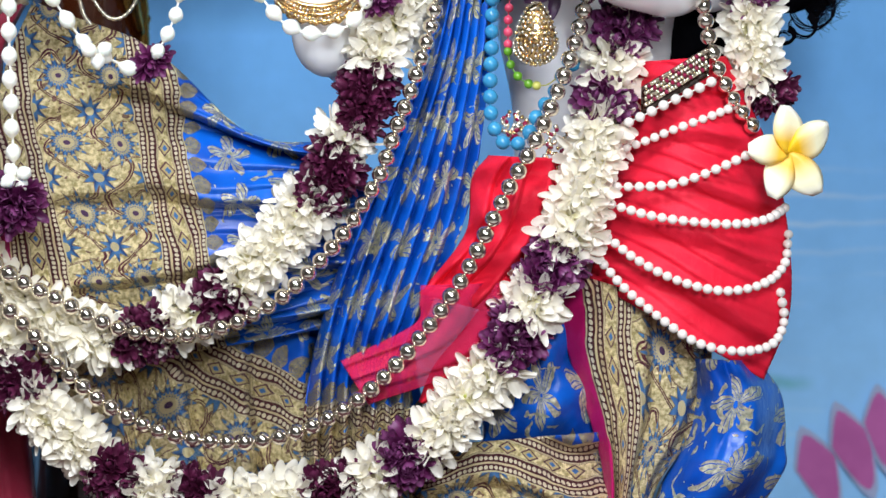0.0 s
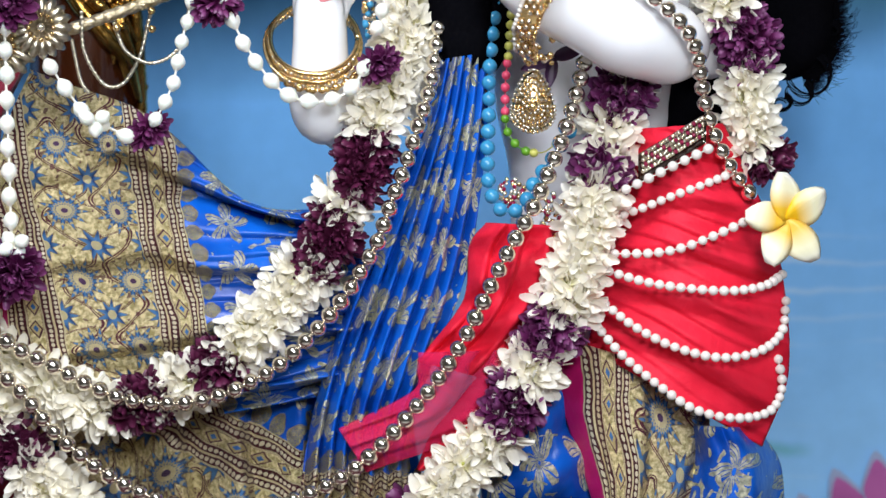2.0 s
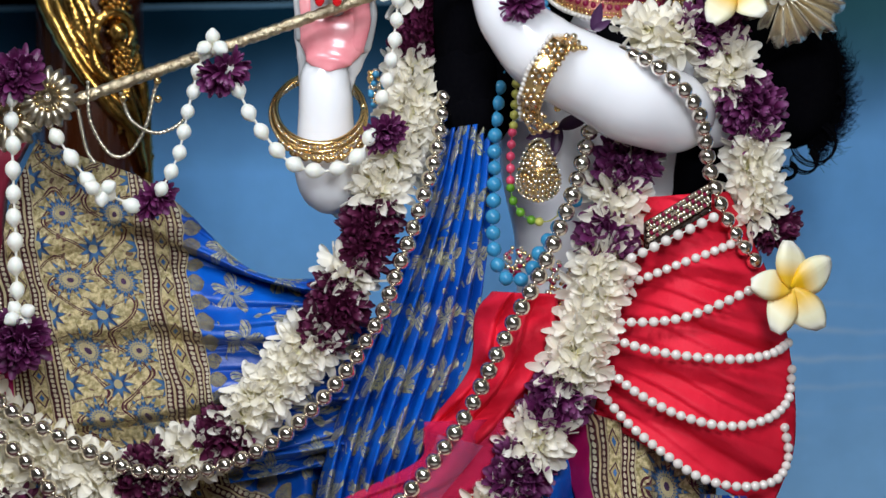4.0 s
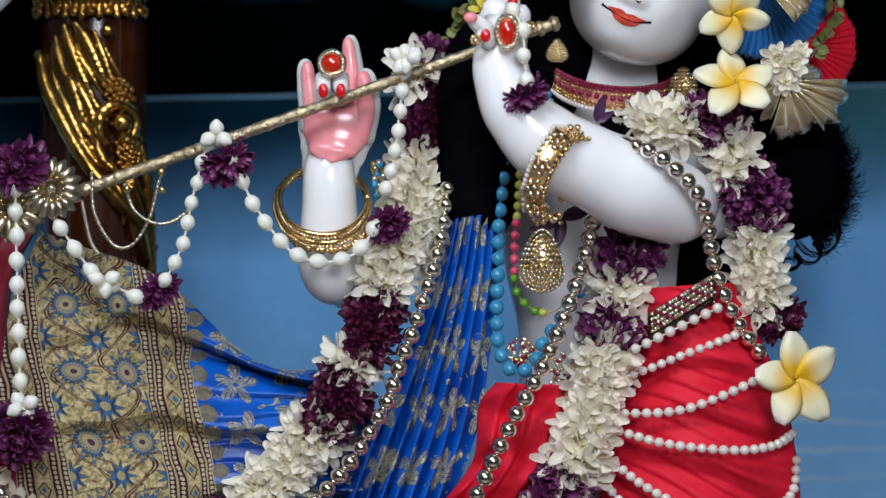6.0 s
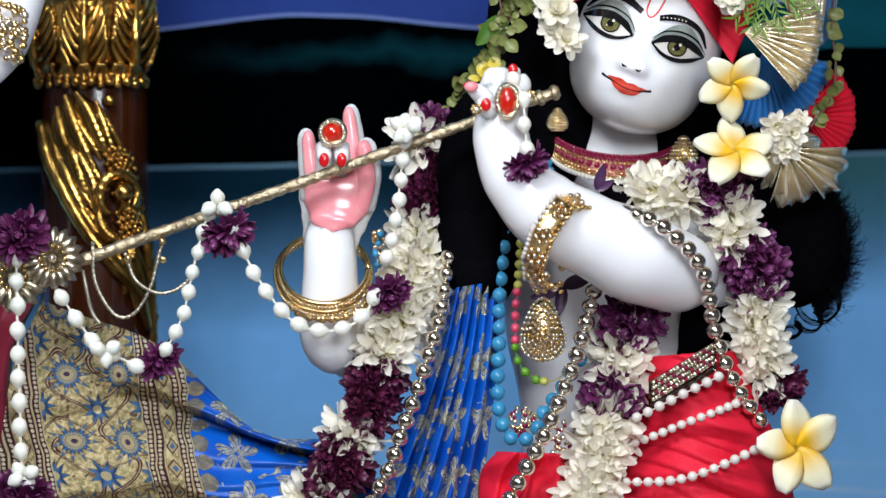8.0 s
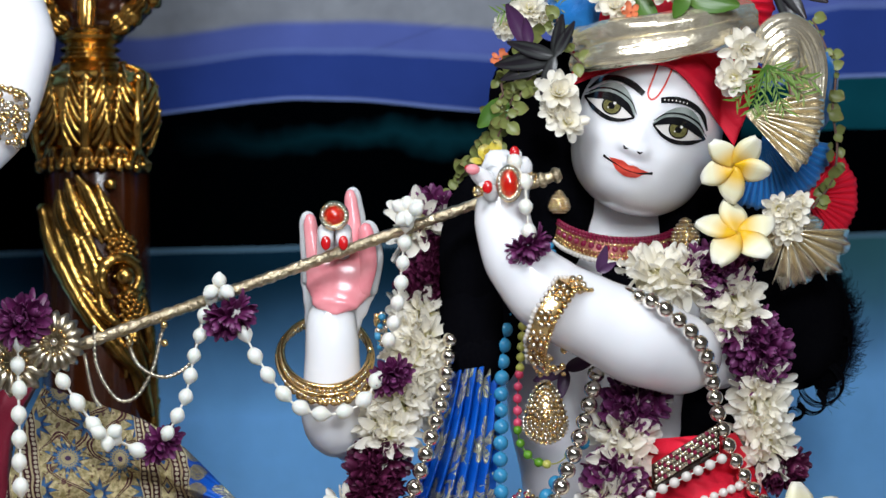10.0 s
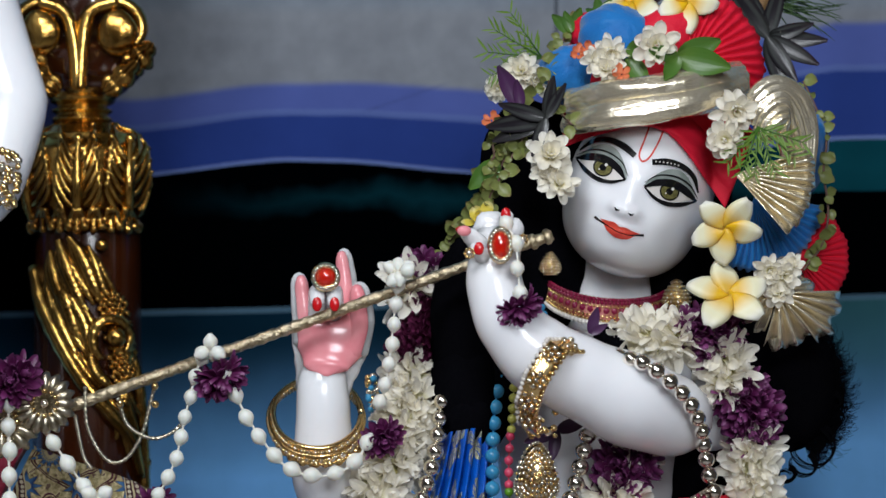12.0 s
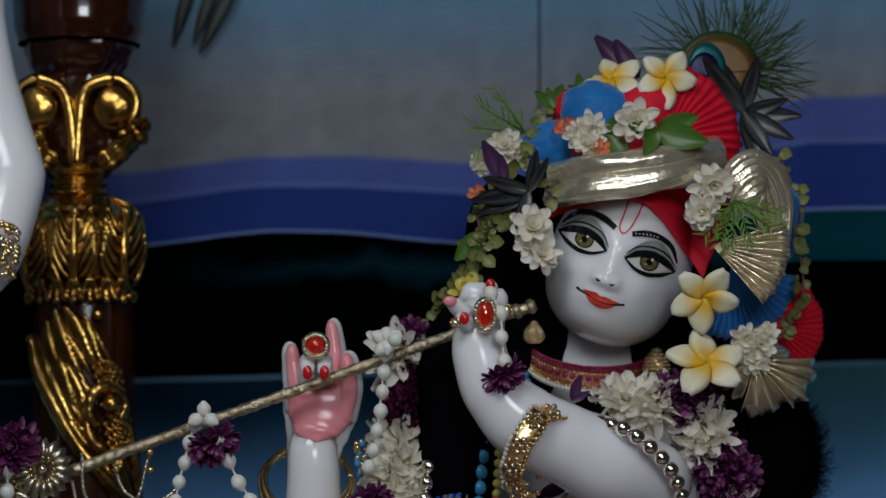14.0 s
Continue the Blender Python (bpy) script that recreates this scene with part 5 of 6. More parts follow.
def bracelet(t, w):
    """t along the band from its upper end, w across."""
    u = ramp([(0, 1032), (0.2, 1002), (0.5, 962), (0.8, 946), (1, 950)], t)
    v = ramp([(0, 330), (0.2, 330), (0.5, 390), (0.8, 440), (1, 478)], t)
    d = -0.130 - 0.046 * math.sin(math.pi * min(1, 0.12 + t * 0.85))
    return mid(u + w * 17, v + w * 11, d)


q = Build()
q.grid(lambda a, c: bracelet(a, c * 2 - 1) + Vector((0, 0.0015 * (c * 2 - 1) ** 2, 0)), 30, 6)
band = part("band", q.mesh("band", gold), g, "", 0.002)
for i in range(30):
    for w in (-1, 1):
        dot(PEARL_DOT if w < 0 else GOLD_DOT, band, bracelet(i / 29, w) + Vector((0, -0.002, 0)), 4.2)
for i in range(5):
    c = bracelet(0.1 + 0.2 * i, 0.0 if i % 2 else 0.15) + Vector((0, -0.003, 0))
    for k in range(6):
        a = 6.28 * k / 6
        s = c + Vector((math.cos(a) * 0.0058, 0, math.sin(a) * 0.0058))
        dot(GOLD_DOT, band, s, 6.0, None, 0.6)
        dot(STONE, band, s + Vector((0, -0.002, 0)), 4.0, None, 0.7)
    dot(STONE, band, c + Vector((0, -0.002, 0)), 4.5)
for i in range(26):
    rnd = random.Random(i)
    dot(GOLD_DOT if i % 3 else STONE, g, mid(968 + rnd.uniform(-26, 32), 470 + rnd.uniform(-30, 22), -0.115 - rnd.uniform(0, 0.006)), rnd.uniform(3.5, 6.5))

# teardrop pendant
g = thing("pendant", "gold teardrop pendant crusted with clear stones", "pendant", mid(964, 560, -0.07))
q = Build()
q.grid(lambda u, v: mid(964 + math.cos(6.2832 * u) * v * 36 * (1 - 0.28 * -math.sin(6.2832 * u)), 566 + math.sin(6.2832 * u) * v * (42 if math.sin(6.2832 * u) > 0 else 62), -0.070 - 0.006 * (1 - v * v)), 36, 5)
plate = part("plate", q.mesh("plate", gold), g, "", 0.002)
for ringk, (n, rad) in enumerate(((1, 0.0), (10, 0.28), (17, 0.50), (24, 0.70), (32, 0.88), (38, 1.04))):
    for i in range(n):
        a = 6.2832 * i / n
        u = 964 + math.cos(a) * rad * 36 * (1 - 0.28 * -math.sin(a))
        v = 566 + math.sin(a) * rad * (42 if math.sin(a) > 0 else 62)
        dot(STONE if (ringk + i) % 5 else GOLD_DOT, plate, mid(u, v, -0.0735 - 0.006 * (1 - rad * rad * 0.9)), (8 if ringk == 0 else 3.3), None, 0.8)
for i in range(7):
    dot(GOLD_DOT, plate, mid(940 + i * 8, 604 + 8 * math.sin(i / 6 * 3.14), -0.072), 3.2)

# choker
g = thing("choker", "choker of gold with red stones and seed pearls", "necklace", mid(1085, 260, -0.02))


def choke(t, h):
    a = math.pi * (0.03 + 0.94 * t)
    return mid(1084 - 112 * math.cos(a) + h * 2, 200 + 40 * math.sin(a) + 34 * (t - 0.3) + h * 42, 0.045 - 0.068 * math.sin(a) - 0.006 * h)


q = Build()
q.grid(choke, 48, 6)
band = part("band", q.mesh("band", choker_cloth), g, "maroon and gold woven band", 0.0015)
for i in range(46):
    t = (i + 0.5) / 46
    dot(PEARL_DOT, band, choke(t, 1.12) + Vector((0, -0.002, 0)), 4.6)
    dot(RUBY_DOT, band, choke(t, 0.06) + Vector((0, -0.002, 0)), 4.2, "ruby")
    dot(RUBY_DOT, band, choke(t, 0.20) + Vector((0, -0.0015, 0)), 3.6, "ruby")
    if i % 2:
        dot(RUBY_DOT, band, choke(t, 0.52) + Vector((0, -0.0015, 0)), 5.6, "ruby", 0.6)
    dot(GOLD_DOT, band, choke(t, 0.36) + Vector((0, -0.0015, 0)), 2.6)
    dot(GOLD_DOT, band, choke(t, 0.78) + Vector((0, -0.0015, 0)), 3.0)
    dot(GOLD_DOT, band, choke(t, 0.95) + Vector((0, -0.0015, 0)), 3.4)

# earrings
for u, v, d, s in ((990, 184, 0.0, 0.72), (1214, 240, -0.005, 0.95)):
    g = thing("earring", "bell-shaped gold earring set with small stones", "earring", mid(u, v, d), "earrings")
    q = Build()
    q.sweep([mid(u, v + z * s, d) for z in (-28, -26, -23, -14, 0, 14, 24, 28)], [r * s * CELL for r in (5, 8, 7, 16, 23, 25, 21, 9)], 18)
    bell = part("bell", q.mesh("bell", gold), g)
    for k, (z, r) in enumerate(((-22, 9), (-14, 15), (-7, 20), (0, 23), (7, 25), (14, 26), (21, 23), (27, 15))):
        for i in range(13):
            a = math.pi * (1 + (i + 0.5 * (k % 2)) / 12.5)
            dot(STONE if (i + k) % 2 else GOLD_DOT, bell, mid(u + r * s * math.cos(a), v + z * s, d + r * s * CELL * math.sin(a)), 3.3 * s)

# finger rings
for u, v, d, ru, rv, label in ((592, 208, -0.098, 15, 15, "round ring with a red gem in a halo of clear stones"), (902, 152, -0.168, 12, 22, "oval ring with a red gem in a halo of clear stones")):
    g = thing("finger_ring", label, "ring", mid(u, v, d), "finger rings")
    q = Build()
    q.ball(mid(u, v, d), (ru * CELL, 0.005, rv * CELL), 0, 20, 10)
    part("gem", q.mesh("gem", ruby), g)
    q = Build()
    q.grid(lambda a, c: mid(u + math.cos(6.2832 * a) * (ru + 10 * c), v + math.sin(6.2832 * a) * (rv + 10 * c), d + 0.001 - 0.002 * math.sin(math.pi * c)), 32, 3)
    setting = part("setting", q.mesh("setting", gold), g, "", 0.002)
    for i in range(22):
        a = 6.2832 * i / 22
        dot(STONE, setting, mid(u + math.cos(a) * (ru + 6), v + math.sin(a) * (rv + 6), d - 0.002), 3.9)
for u, v in ((847, 166), (942, 142)):
    g = thing("finger_ring", "small finger ring with a dark stone", "ring", mid(u, v, -0.165), "finger rings")
    dot(STONE, g, mid(u, v, -0.165), 6)
    for i in range(8):
        a = 6.28 * i / 8
        dot(GOLD_DOT, g, mid(u + 8 * math.cos(a), v + 8 * math.sin(a), -0.164), 3)

# waist belt and clasp
g = thing("waist_belt", "silver belt set with red and clear stones", "belt", mid(1200, 630, -0.06))
for i in range(21):
    for k in range(4):
        u, v = 1160 + i * 5.2, 668 - i * 3.2 + (k - 1.5) * 10 - 3
        dot((STONE, RUBY_DOT, STONE, STONE)[(i + 2 * k) % 4], g, mid(u, v, -0.106 - 0.010 * math.sin(math.pi * i / 20)), 4.0)
q = Build()
q.grid(lambda a, c: mid(1152 + a * 118, 675 - a * 72 + (c - 0.5) * 52, -0.101 - 0.010 * math.sin(math.pi * a)), 16, 4)
part("strap", q.mesh("strap", lacquer), g, "dark lacquered strap", 0.002)
for cx, cy, n in ((925, 720, 60), (1000, 745, 40), (985, 795, 26)):
    g = thing("belt_clasp", "clasp crusted with clear and red stones", "brooch", mid(cx, cy, -0.062), "belt clasps")
    rnd = random.Random(cx)
    for i in range(n):
        a, r = rnd.uniform(0, 6.28), 26 * math.sqrt(rnd.random())
        dot((STONE, GOLD_DOT, RUBY_DOT, STONE)[i % 4], g, mid(cx + r * math.cos(a), cy + r * math.sin(a), -0.063 - 0.006 * (1 - r / 26)), rnd.uniform(3, 5.2))

# ornament at the end of the flute with hanging chains
g = thing("flute_ornament", "silver gilt shell ornament at the end of the flute", "ornament", mid(95, 430, -0.09))
for cx, cy, R, n, d in ((96, 430, 54, 17, -0.088), (26, 462, 62, 15, -0.084)):
    for i in range(n):
        a = 6.2832 * i / n
        q = Build()
        c = mid(cx, cy, d)
        e = mid(cx + R * math.cos(a), cy + R * math.sin(a), d + 0.004)
        q.sweep([c.lerp(e, 0.15), c.lerp(e, 0.5) + Vector((0, -0.005, 0)), c.lerp(e, 0.85) + Vector((0, -0.006, 0)), e], [0.002, 0.0038, 0.0046, 0.002], 8)
        part("lobe", q.mesh("lobe", ornament_gold), g)
    q = Build()
    q.ball(mid(cx, cy, d + 0.003), (R * 0.86 * CELL, 0.004, R * 0.86 * CELL), 0, 28, 12)
    part("shell", q.mesh("shell", ornament_gold), g)
    for i in range(12):
        a = 6.2832 * i / 12
        dot(GOLD_DOT, g, mid(cx + 22 * math.cos(a), cy + 22 * math.sin(a), d - 0.008), 4)
    dot(STONE, g, mid(cx, cy, d - 0.009), 8)
for pts in ([(168, 400), (172, 470), (205, 528), (240, 528), (270, 480), (285, 420), (292, 400)], [(225, 420), (245, 470), (290, 492), (335, 470), (352, 420), (358, 390)], [(150, 450), (165, 520), (180, 545)]):
    g = thing("chain", "fine twisted silver chain hanging from the flute", "chain", mid(*pts[0], -0.085), "flute chains")
    P = smooth_path([mid(u, v, -0.082) for u, v in pts], 90)
    q = Build()
    q.sweep(P, [0.0016 * (1 + 0.35 * math.sin(i * 2.2)) for i in range(90)], 6)
    part("chain", q.mesh("chain", ornament_gold), g)
for u, v in ((292, 432), (291, 400), (230, 430)):
    g = thing("chain_drop", "small gold bead on a chain", "bead", mid(u, v, -0.085), "flute chains")
    dot(GOLD_DOT, g, mid(u, v, -0.085), 7)

# bracelet of the second statue
g = thing("bracelet", "gold bracelet with clear stones on the second statue", "bracelet", mid(20, 30, -0.05))
rnd = random.Random(77)
for i in range(170):
    u, v = rnd.uniform(-40, 48), rnd.uniform(-25, 75)
    v2 = v + (u - 10) * 0.35
    dot((STONE, GOLD_DOT, GOLD_DOT)[i % 3], g, mid(u, v2, -0.052 + 0.02 * abs(u - 10) / 50), rnd.uniform(4, 8))

g = thing("brooch", "small blue enamel and gold brooch at the shoulder", "brooch", mid(678, 412, -0.06))
rnd = random.Random(8)
BLUE_DOT = sphere_mesh("enamel_bead", blue_bead, 1.0, 8, 5)
for i in range(26):
    dot((BLUE_DOT, GOLD_DOT, STONE)[i % 3], g, mid(678 + rnd.uniform(-12, 14), 410 + rnd.uniform(-34, 34), -0.060 - rnd.uniform(0, 0.004)), rnd.uniform(4, 6.5))
g = thing("gold_drop", "gold drop bead beside the bracelet", "bead", mid(962, 300, -0.15))
dot(GOLD_DOT, g, mid(962, 300, -0.15), 15)
dot(GOLD_DOT, g, mid(962, 282, -0.15), 7)
g = thing("brow_dots", "row of tiny white painted dots over the brow", "ornament", top(1180, 300, -0.06))
for i in range(7):
    dot(PEARL_DOT, g, on_face(10 + i * 6.5, 82 + 7 * math.sin(i / 6 * 1.57), 0.0018), 1.5)

# ---- turban and hair ----


def local(x, y):
    dx, dy = x - HC[0], y - HC[1]
    return dx * math.cos(TILT_A) + dy * math.sin(TILT_A), dx * math.sin(TILT_A) - dy * math.cos(TILT_A)


def over_head(x, y, lift):
    a, b = local(x, y)
    w = max(head_width(max(-120, min(186, b))), 8)
    a2 = max(-0.93 * w, min(0.93 * w, a))
    return HEAD_D - face_depth(a2, max(-120, min(180, b))) - lift


turban = thing("turban", "turban of red and blue cloth wound with pale gold lame", "turban", top(1150, 180, 0))
cloth_sheet("red_band", [(980, 258), (1040, 228), (1140, 200), (1250, 180), (1320, 250)], [(982, 276), (1050, 252), (1128, 237), (1188, 268), (1268, 382)],
            lambda a, t, u, v: over_head(u, v, 0.006) - 0.003 * saw(a * 2.5 + t) - 0.004 * math.sin(math.pi * a), lambda a, t, u, v: (a, t), 30, 60, red_silk, turban, "red cloth band over the forehead", top, 0.002)
q = Build()
q.ball(top(1135, 180, 0.03), (0.085, 0.085, 0.07), 0, 32, 20, Euler((0, radians(20), 0)).to_matrix(), lambda p: 1 + 0.03 * noise.noise(p * 4))
part("cap", q.mesh("cap", red_silk), turban)


def roll_cloth(name, pts, r, mt, twist, seed, flat=0.8):
    n = 120
    P = smooth_path([top(*p) for p in pts], n)
    q = Build()
    seg = 30
    for i, p in enumerate(P):
        t = (P[min(i + 1, n - 1)] - P[max(i - 1, 0)]).normalized()
        w = Vector((0, 1, 0)) - t * t.y
        w.normalize()
        x = t.cross(w)
        u = i / (n - 1)
        for k in range(seg):
            a = 6.2832 * k / seg
            cr = 1 + 0.09 * math.sin(3 * a + twist * u * 3 + seed) + 0.10 * abs(math.sin(4 * a - twist * u * 2.5 + seed)) + 0.05 * math.sin(11 * a + twist * u * 4) + 0.12 * noise.noise(Vector((u * 9, math.cos(a) * 1.6, math.sin(a) * 1.6 + seed)))
            rr = r * CELL * cr * (0.75 + 0.25 * math.sin(math.pi * u))
            q.v.append(p + (x * math.cos(a) + w * math.sin(a) * flat) * rr)
            q.uv.append((k / seg, u))
    for i in range(n - 1):
        for k in range(seg):
            a, c = i * seg + k, i * seg + (k + 1) % seg
            q.f.append((a, c, c + seg, a + seg))
            q.m.append(0)
    part(name, q.mesh(name, mt), turban)


roll_cloth("lame_roll", [(992, 238, -0.045), (1060, 222, -0.088), (1150, 208, -0.098), (1235, 190, -0.088), (1300, 168, -0.055)], 23, lame, 1.2, 1.0)
roll_cloth("lame_roll", [(1000, 200, -0.035), (1070, 186, -0.08), (1150, 178, -0.09), (1230, 160, -0.08), (1295, 150, -0.045)], 30, lame, 1.6, 3.0)


def pouf(name, c, r, mt, lean, seed, folds=9):
    """A gathered puff of cloth."""
    q = Build()
    q.ball((0, 0, 0), r, 0, 48, 24, None, lambda p: 1 + 0.045 * math.sin(folds * math.atan2(p.y, p.x)) * (1 - p.z * p.z) + 0.05 * noise.noise(p * 2.5 + Vector((seed, 0, 0))))
    ob = part(name, q.mesh(name, mt), turban)
    ob.matrix_basis = Matrix.Translation(c) @ Euler((radians(60), radians(lean), 0)).to_matrix().to_4x4()
    return ob


pouf("blue_puff", top(1082, 88, -0.03), (0.036, 0.03, 0.032), blue_silk, 25, 1)
pouf("red_puff", top(1165, 80, -0.035), (0.032, 0.025, 0.026), red_silk, -20, 2)
pouf("blue_puff", top(1000, 150, -0.01), (0.03, 0.026, 0.03), blue_silk, 10, 3)
pouf("red_puff", top(1035, 75, -0.005), (0.02, 0.02, 0.018), red_silk, 0, 4)
pouf("blue_puff", top(1412, 290, 0.02), (0.018, 0.02, 0.058), blue_silk, 0, 6)


def pleated_fan(name, apex, r, a0, a1, pleats, mt, deep=0.006, d_out=0.0, ragged=0.03, parent=None, label="", seed=0, squash=1.0):
    """A fan of knife pleats from apex, between two angles in degrees, anticlockwise from the right."""
    q = Build()
    nu = pleats * 6

    def point(u, v):
        a = radians(a0 + (a1 - a0) * u)
        rr = r * CELL * v * (1 + ragged * noise.noise(Vector((u * 5, seed, 1.0))) * 3)
        fold = 0.5 + 0.5 * math.cos(6.2832 * u * pleats) * (1 - 0.25 * math.cos(12.566 * u * pleats))
        rr *= 1 - 0.05 * fold * v
        y = -deep * (fold - 0.5) * min(1.0, 0.25 + v) + d_out * v * v + 0.002 * noise.noise(Vector((u * 9, v * 4, seed)))
        return apex + Vector((math.cos(a) * rr, y, math.sin(a) * rr * squash))
    q.grid(point, nu, 10)
    return part(name, q.mesh(name, mt), parent or turban, label, 0.0008)


pleated_fan("red_fan", top(1200, 128, -0.055), 148, -22, 88, 14, red_silk, 0.009, 0.03, label="pleated red cloth fan")
pleated_fan("gold_fan", top(1285, 322, -0.090), 142, -50, 18, 9, lame, 0.018, 0.004, label="pleated pale gold fan")
for k in range(6):
    roll_cloth("gathered_fold", [(1306 + k * 6, 218 + k * 10, -0.085), (1322 + k * 6, 178 + k * 12, -0.088), (1362 + k * 2, 160 + k * 13, -0.085), (1402 - k * 7, 188 + k * 13, -0.075), (1420 - k * 9, 245 + k * 9, -0.065), (1416 - k * 9, 320 + k * 2, -0.062)], 11, lame, 0.5, 20.0 + k, 1.1)
pleated_fan("blue_fan", mid(1352, 70, -0.02), 130, -110, -5, 16, blue_silk, 0.007, 0.02, label="pleated blue cloth fan")
pleated_fan("red_fan", mid(1425, 175, 0.005), 102, -65, 62, 16, red_silk, 0.007, 0.015, label="pleated red cloth fan")
bow = thing("gold_bow", "crumpled pale gold cloth bow at the shoulder", "bow", mid(1400, 240, -0.05))
pleated_fan("loop", mid(1392, 238, -0.075), 116, -50, 2, 4, lame, 0.026, 0.02, 0.05, bow, seed=4)
pleated_fan("loop", mid(1392, 240, -0.07), 96, -104, -50, 3, lame, 0.026, 0.02, 0.10, bow, seed=9)
pleated_fan("loop", mid(1392, 236, -0.068), 74, -170, -106, 3, lame, 0.02, 0.02, 0.10, bow, seed=12)
pleated_fan("loop", mid(1398, 232, -0.066), 60, -4, 110, 4, lame, 0.02, 0.02, 0.10, bow, seed=15)

hair = thing("hair", "long curly black hair falling behind the shoulders", "hair", mid(1100, 150, 0.06))
for c, r in ((mid(838, 300, -0.030), (0.030, 0.035, 0.080)), (mid(838, 400, -0.032), (0.030, 0.034, 0.060)), (mid(842, 455, -0.036), (0.025, 0.030, 0.032)), (mid(878, 330, -0.02), (0.03, 0.03, 0.09)), (mid(960, 180, 0.05), (0.055, 0.045, 0.085)), (mid(950, 40, 0.05), (0.045, 0.045, 0.075)), (mid(1418, 405, 0.04), (0.040, 0.04, 0.056)), (mid(1330, 330, 0.05), (0.06, 0.04, 0.09)),
             (mid(1275, 560, 0.05), (0.045, 0.03, 0.07)), (mid(1235, 200, 0.05), (0.04, 0.04, 0.08)), (mid(1120, 60, 0.075), (0.10, 0.05, 0.11)), (mid(1110, 330, 0.02), (0.022, 0.02, 0.022))):
    q = Build()
    q.ball(c, r, 0, 24, 16, None, lambda p: 1 + 0.08 * noise.noise(p * 3.0 + Vector(c) * 9))
    part("mass", q.mesh("mass", hair_black), hair)
rnd = random.Random(5)
q = Build()
for i in range(2200):
    if i % 3 == 0:
        u, v, out = 840 + rnd.uniform(-62, 40), rnd.uniform(190, 500), (-0.2, 0.8)
    else:
        a = rnd.uniform(-1.2, 1.1)
        k = rnd.uniform(0.75, 1.12)
        u, v, out = 1412 + 78 * k * math.cos(a), 405 + 108 * k * math.sin(a), (math.cos(a), math.sin(a))
    L = rnd.uniform(16, 62)
    ph, rr = rnd.uniform(0, 6.28), rnd.uniform(5, 16)
    pts = []
    for k in range(9):
        t = k / 8
        pts.append(mid(u + out[0] * L * (t - 0.4) + rr * math.sin(ph + t * 8), v + out[1] * L * (t - 0.4) + rr * math.cos(ph + t * 8) + 14 * t * t, 0.03 + rnd.uniform(-0.004, 0.004)))
    q.sweep(pts, [0.0003 * (1 - 0.5 * k / 8) for k in range(9)], 4, caps=False)
tagged(part("strand", q.mesh("strand", hair_black), hair), kind="stuff")
for k0, (cu, cv, r, turns, lean) in enumerate(((1448, 508, 40, 0.95, 0.5), (1432, 540, 24, 0.8, 1.0), (1486, 430, 16, 0.9, 0.2), (1404, 560, 14, 1.1, 0.6))):
    for k1 in range(5):
        q = Build()
        pts = []
        for k in range(45):
            t = k / 44
            a = -1.5 + lean * 0.4 + 6.28 * turns * t
            rr = (r + k1 * 1.6) * (1 - 0.28 * t) * (1 + 0.08 * math.sin(a * 2 + k1))
            pts.append(mid(cu + rr * math.cos(a), cv + rr * 0.9 * math.sin(a) + 4 * math.sin(k0 + t * 5), 0.02 + k1 * 0.001))
        q.sweep(pts, [0.0010 * (1 - 0.75 * k / 44) for k in range(45)], 5)
        part("curl", q.mesh("curl", hair_black), hair)
q = Build()
for s in range(14):
    q.sweep([mid(1070 + s * 3.5, 300 + 4 * math.sin(s), -0.045), mid(1066 + s * 4, 325, -0.062), mid(1072 + s * 4.5, 352, -0.06)], [0.0016] * 3, 5)
tagged(part("lock", q.mesh("lock", hair_black), hair), kind="stuff")

# peacock feather
feather_bronze = simple("bronze_feather", (0.16, 0.08, 0.02), (0.09, 0.055, 0.018), 0.4, 0.3, scale=60, fine=900, bump=0.4)
feather_green = simple("green_feather", (0.05, 0.10, 0.025), (0.02, 0.045, 0.02), 0.4, 0.3, scale=90, fine=900, bump=0.4)
feather_teal = simple("teal_feather", (0.0, 0.12, 0.13), (0.0, 0.08, 0.10), 0.35, 0.4, scale=90, bump=0.3)
feather_blue = simple("deep_blue_feather", (0.008, 0.008, 0.06), (0.004, 0.004, 0.03), 0.35, 0.4, scale=90, bump=0.3)
feather = thing("peacock_feather", "peacock feather with bronze and blue eye in the turban", "feather", crown(1270, 160, 0.05))
for name, mt, cu, cv, ru, rv, d in (("green_rim", feather_green, 1272, 125, 74, 70, 0.030), ("bronze_field", feather_bronze, 1272, 128, 67, 63, 0.027), ("teal_ring", feather_teal, 1252, 128, 36, 52, 0.024), ("blue_heart", feather_blue, 1248, 135, 29, 42, 0.021)):
    q = Build()
    q.grid(lambda a, c: crown(cu + ru * c * math.cos(6.2832 * a), cv - rv * c * math.sin(6.2832 * a), d - 0.003 * (1 - c * c)), 90, 5)
    part(name, q.mesh(name, mt), feather, "", 0.0006)
q = Build()
for i in range(170):
    a = radians(rnd.uniform(-25, 205))
    if rnd.random() < 0.45:
        a = radians(rnd.uniform(-20, 65))
    r0, r1 = 60, rnd.uniform(95, 185)
    bend = rnd.uniform(-12, 20)
    c = (1272, 125)
    pts = [crown(c[0] + r * math.cos(a + bend * 0.004 * k), c[1] - r * math.sin(a + bend * 0.004 * k), 0.034 + rnd.uniform(-0.004, 0.004)) for k, r in enumerate([r0 + (r1 - r0) * j / 5 for j in range(6)])]
    q.sweep(pts, [0.0006, 0.0007, 0.0007, 0.0006, 0.0005, 0.0002], 4, caps=False)
tagged(part("vane", q.mesh("vane", feather_green), feather), kind="stuff")
q = Build()
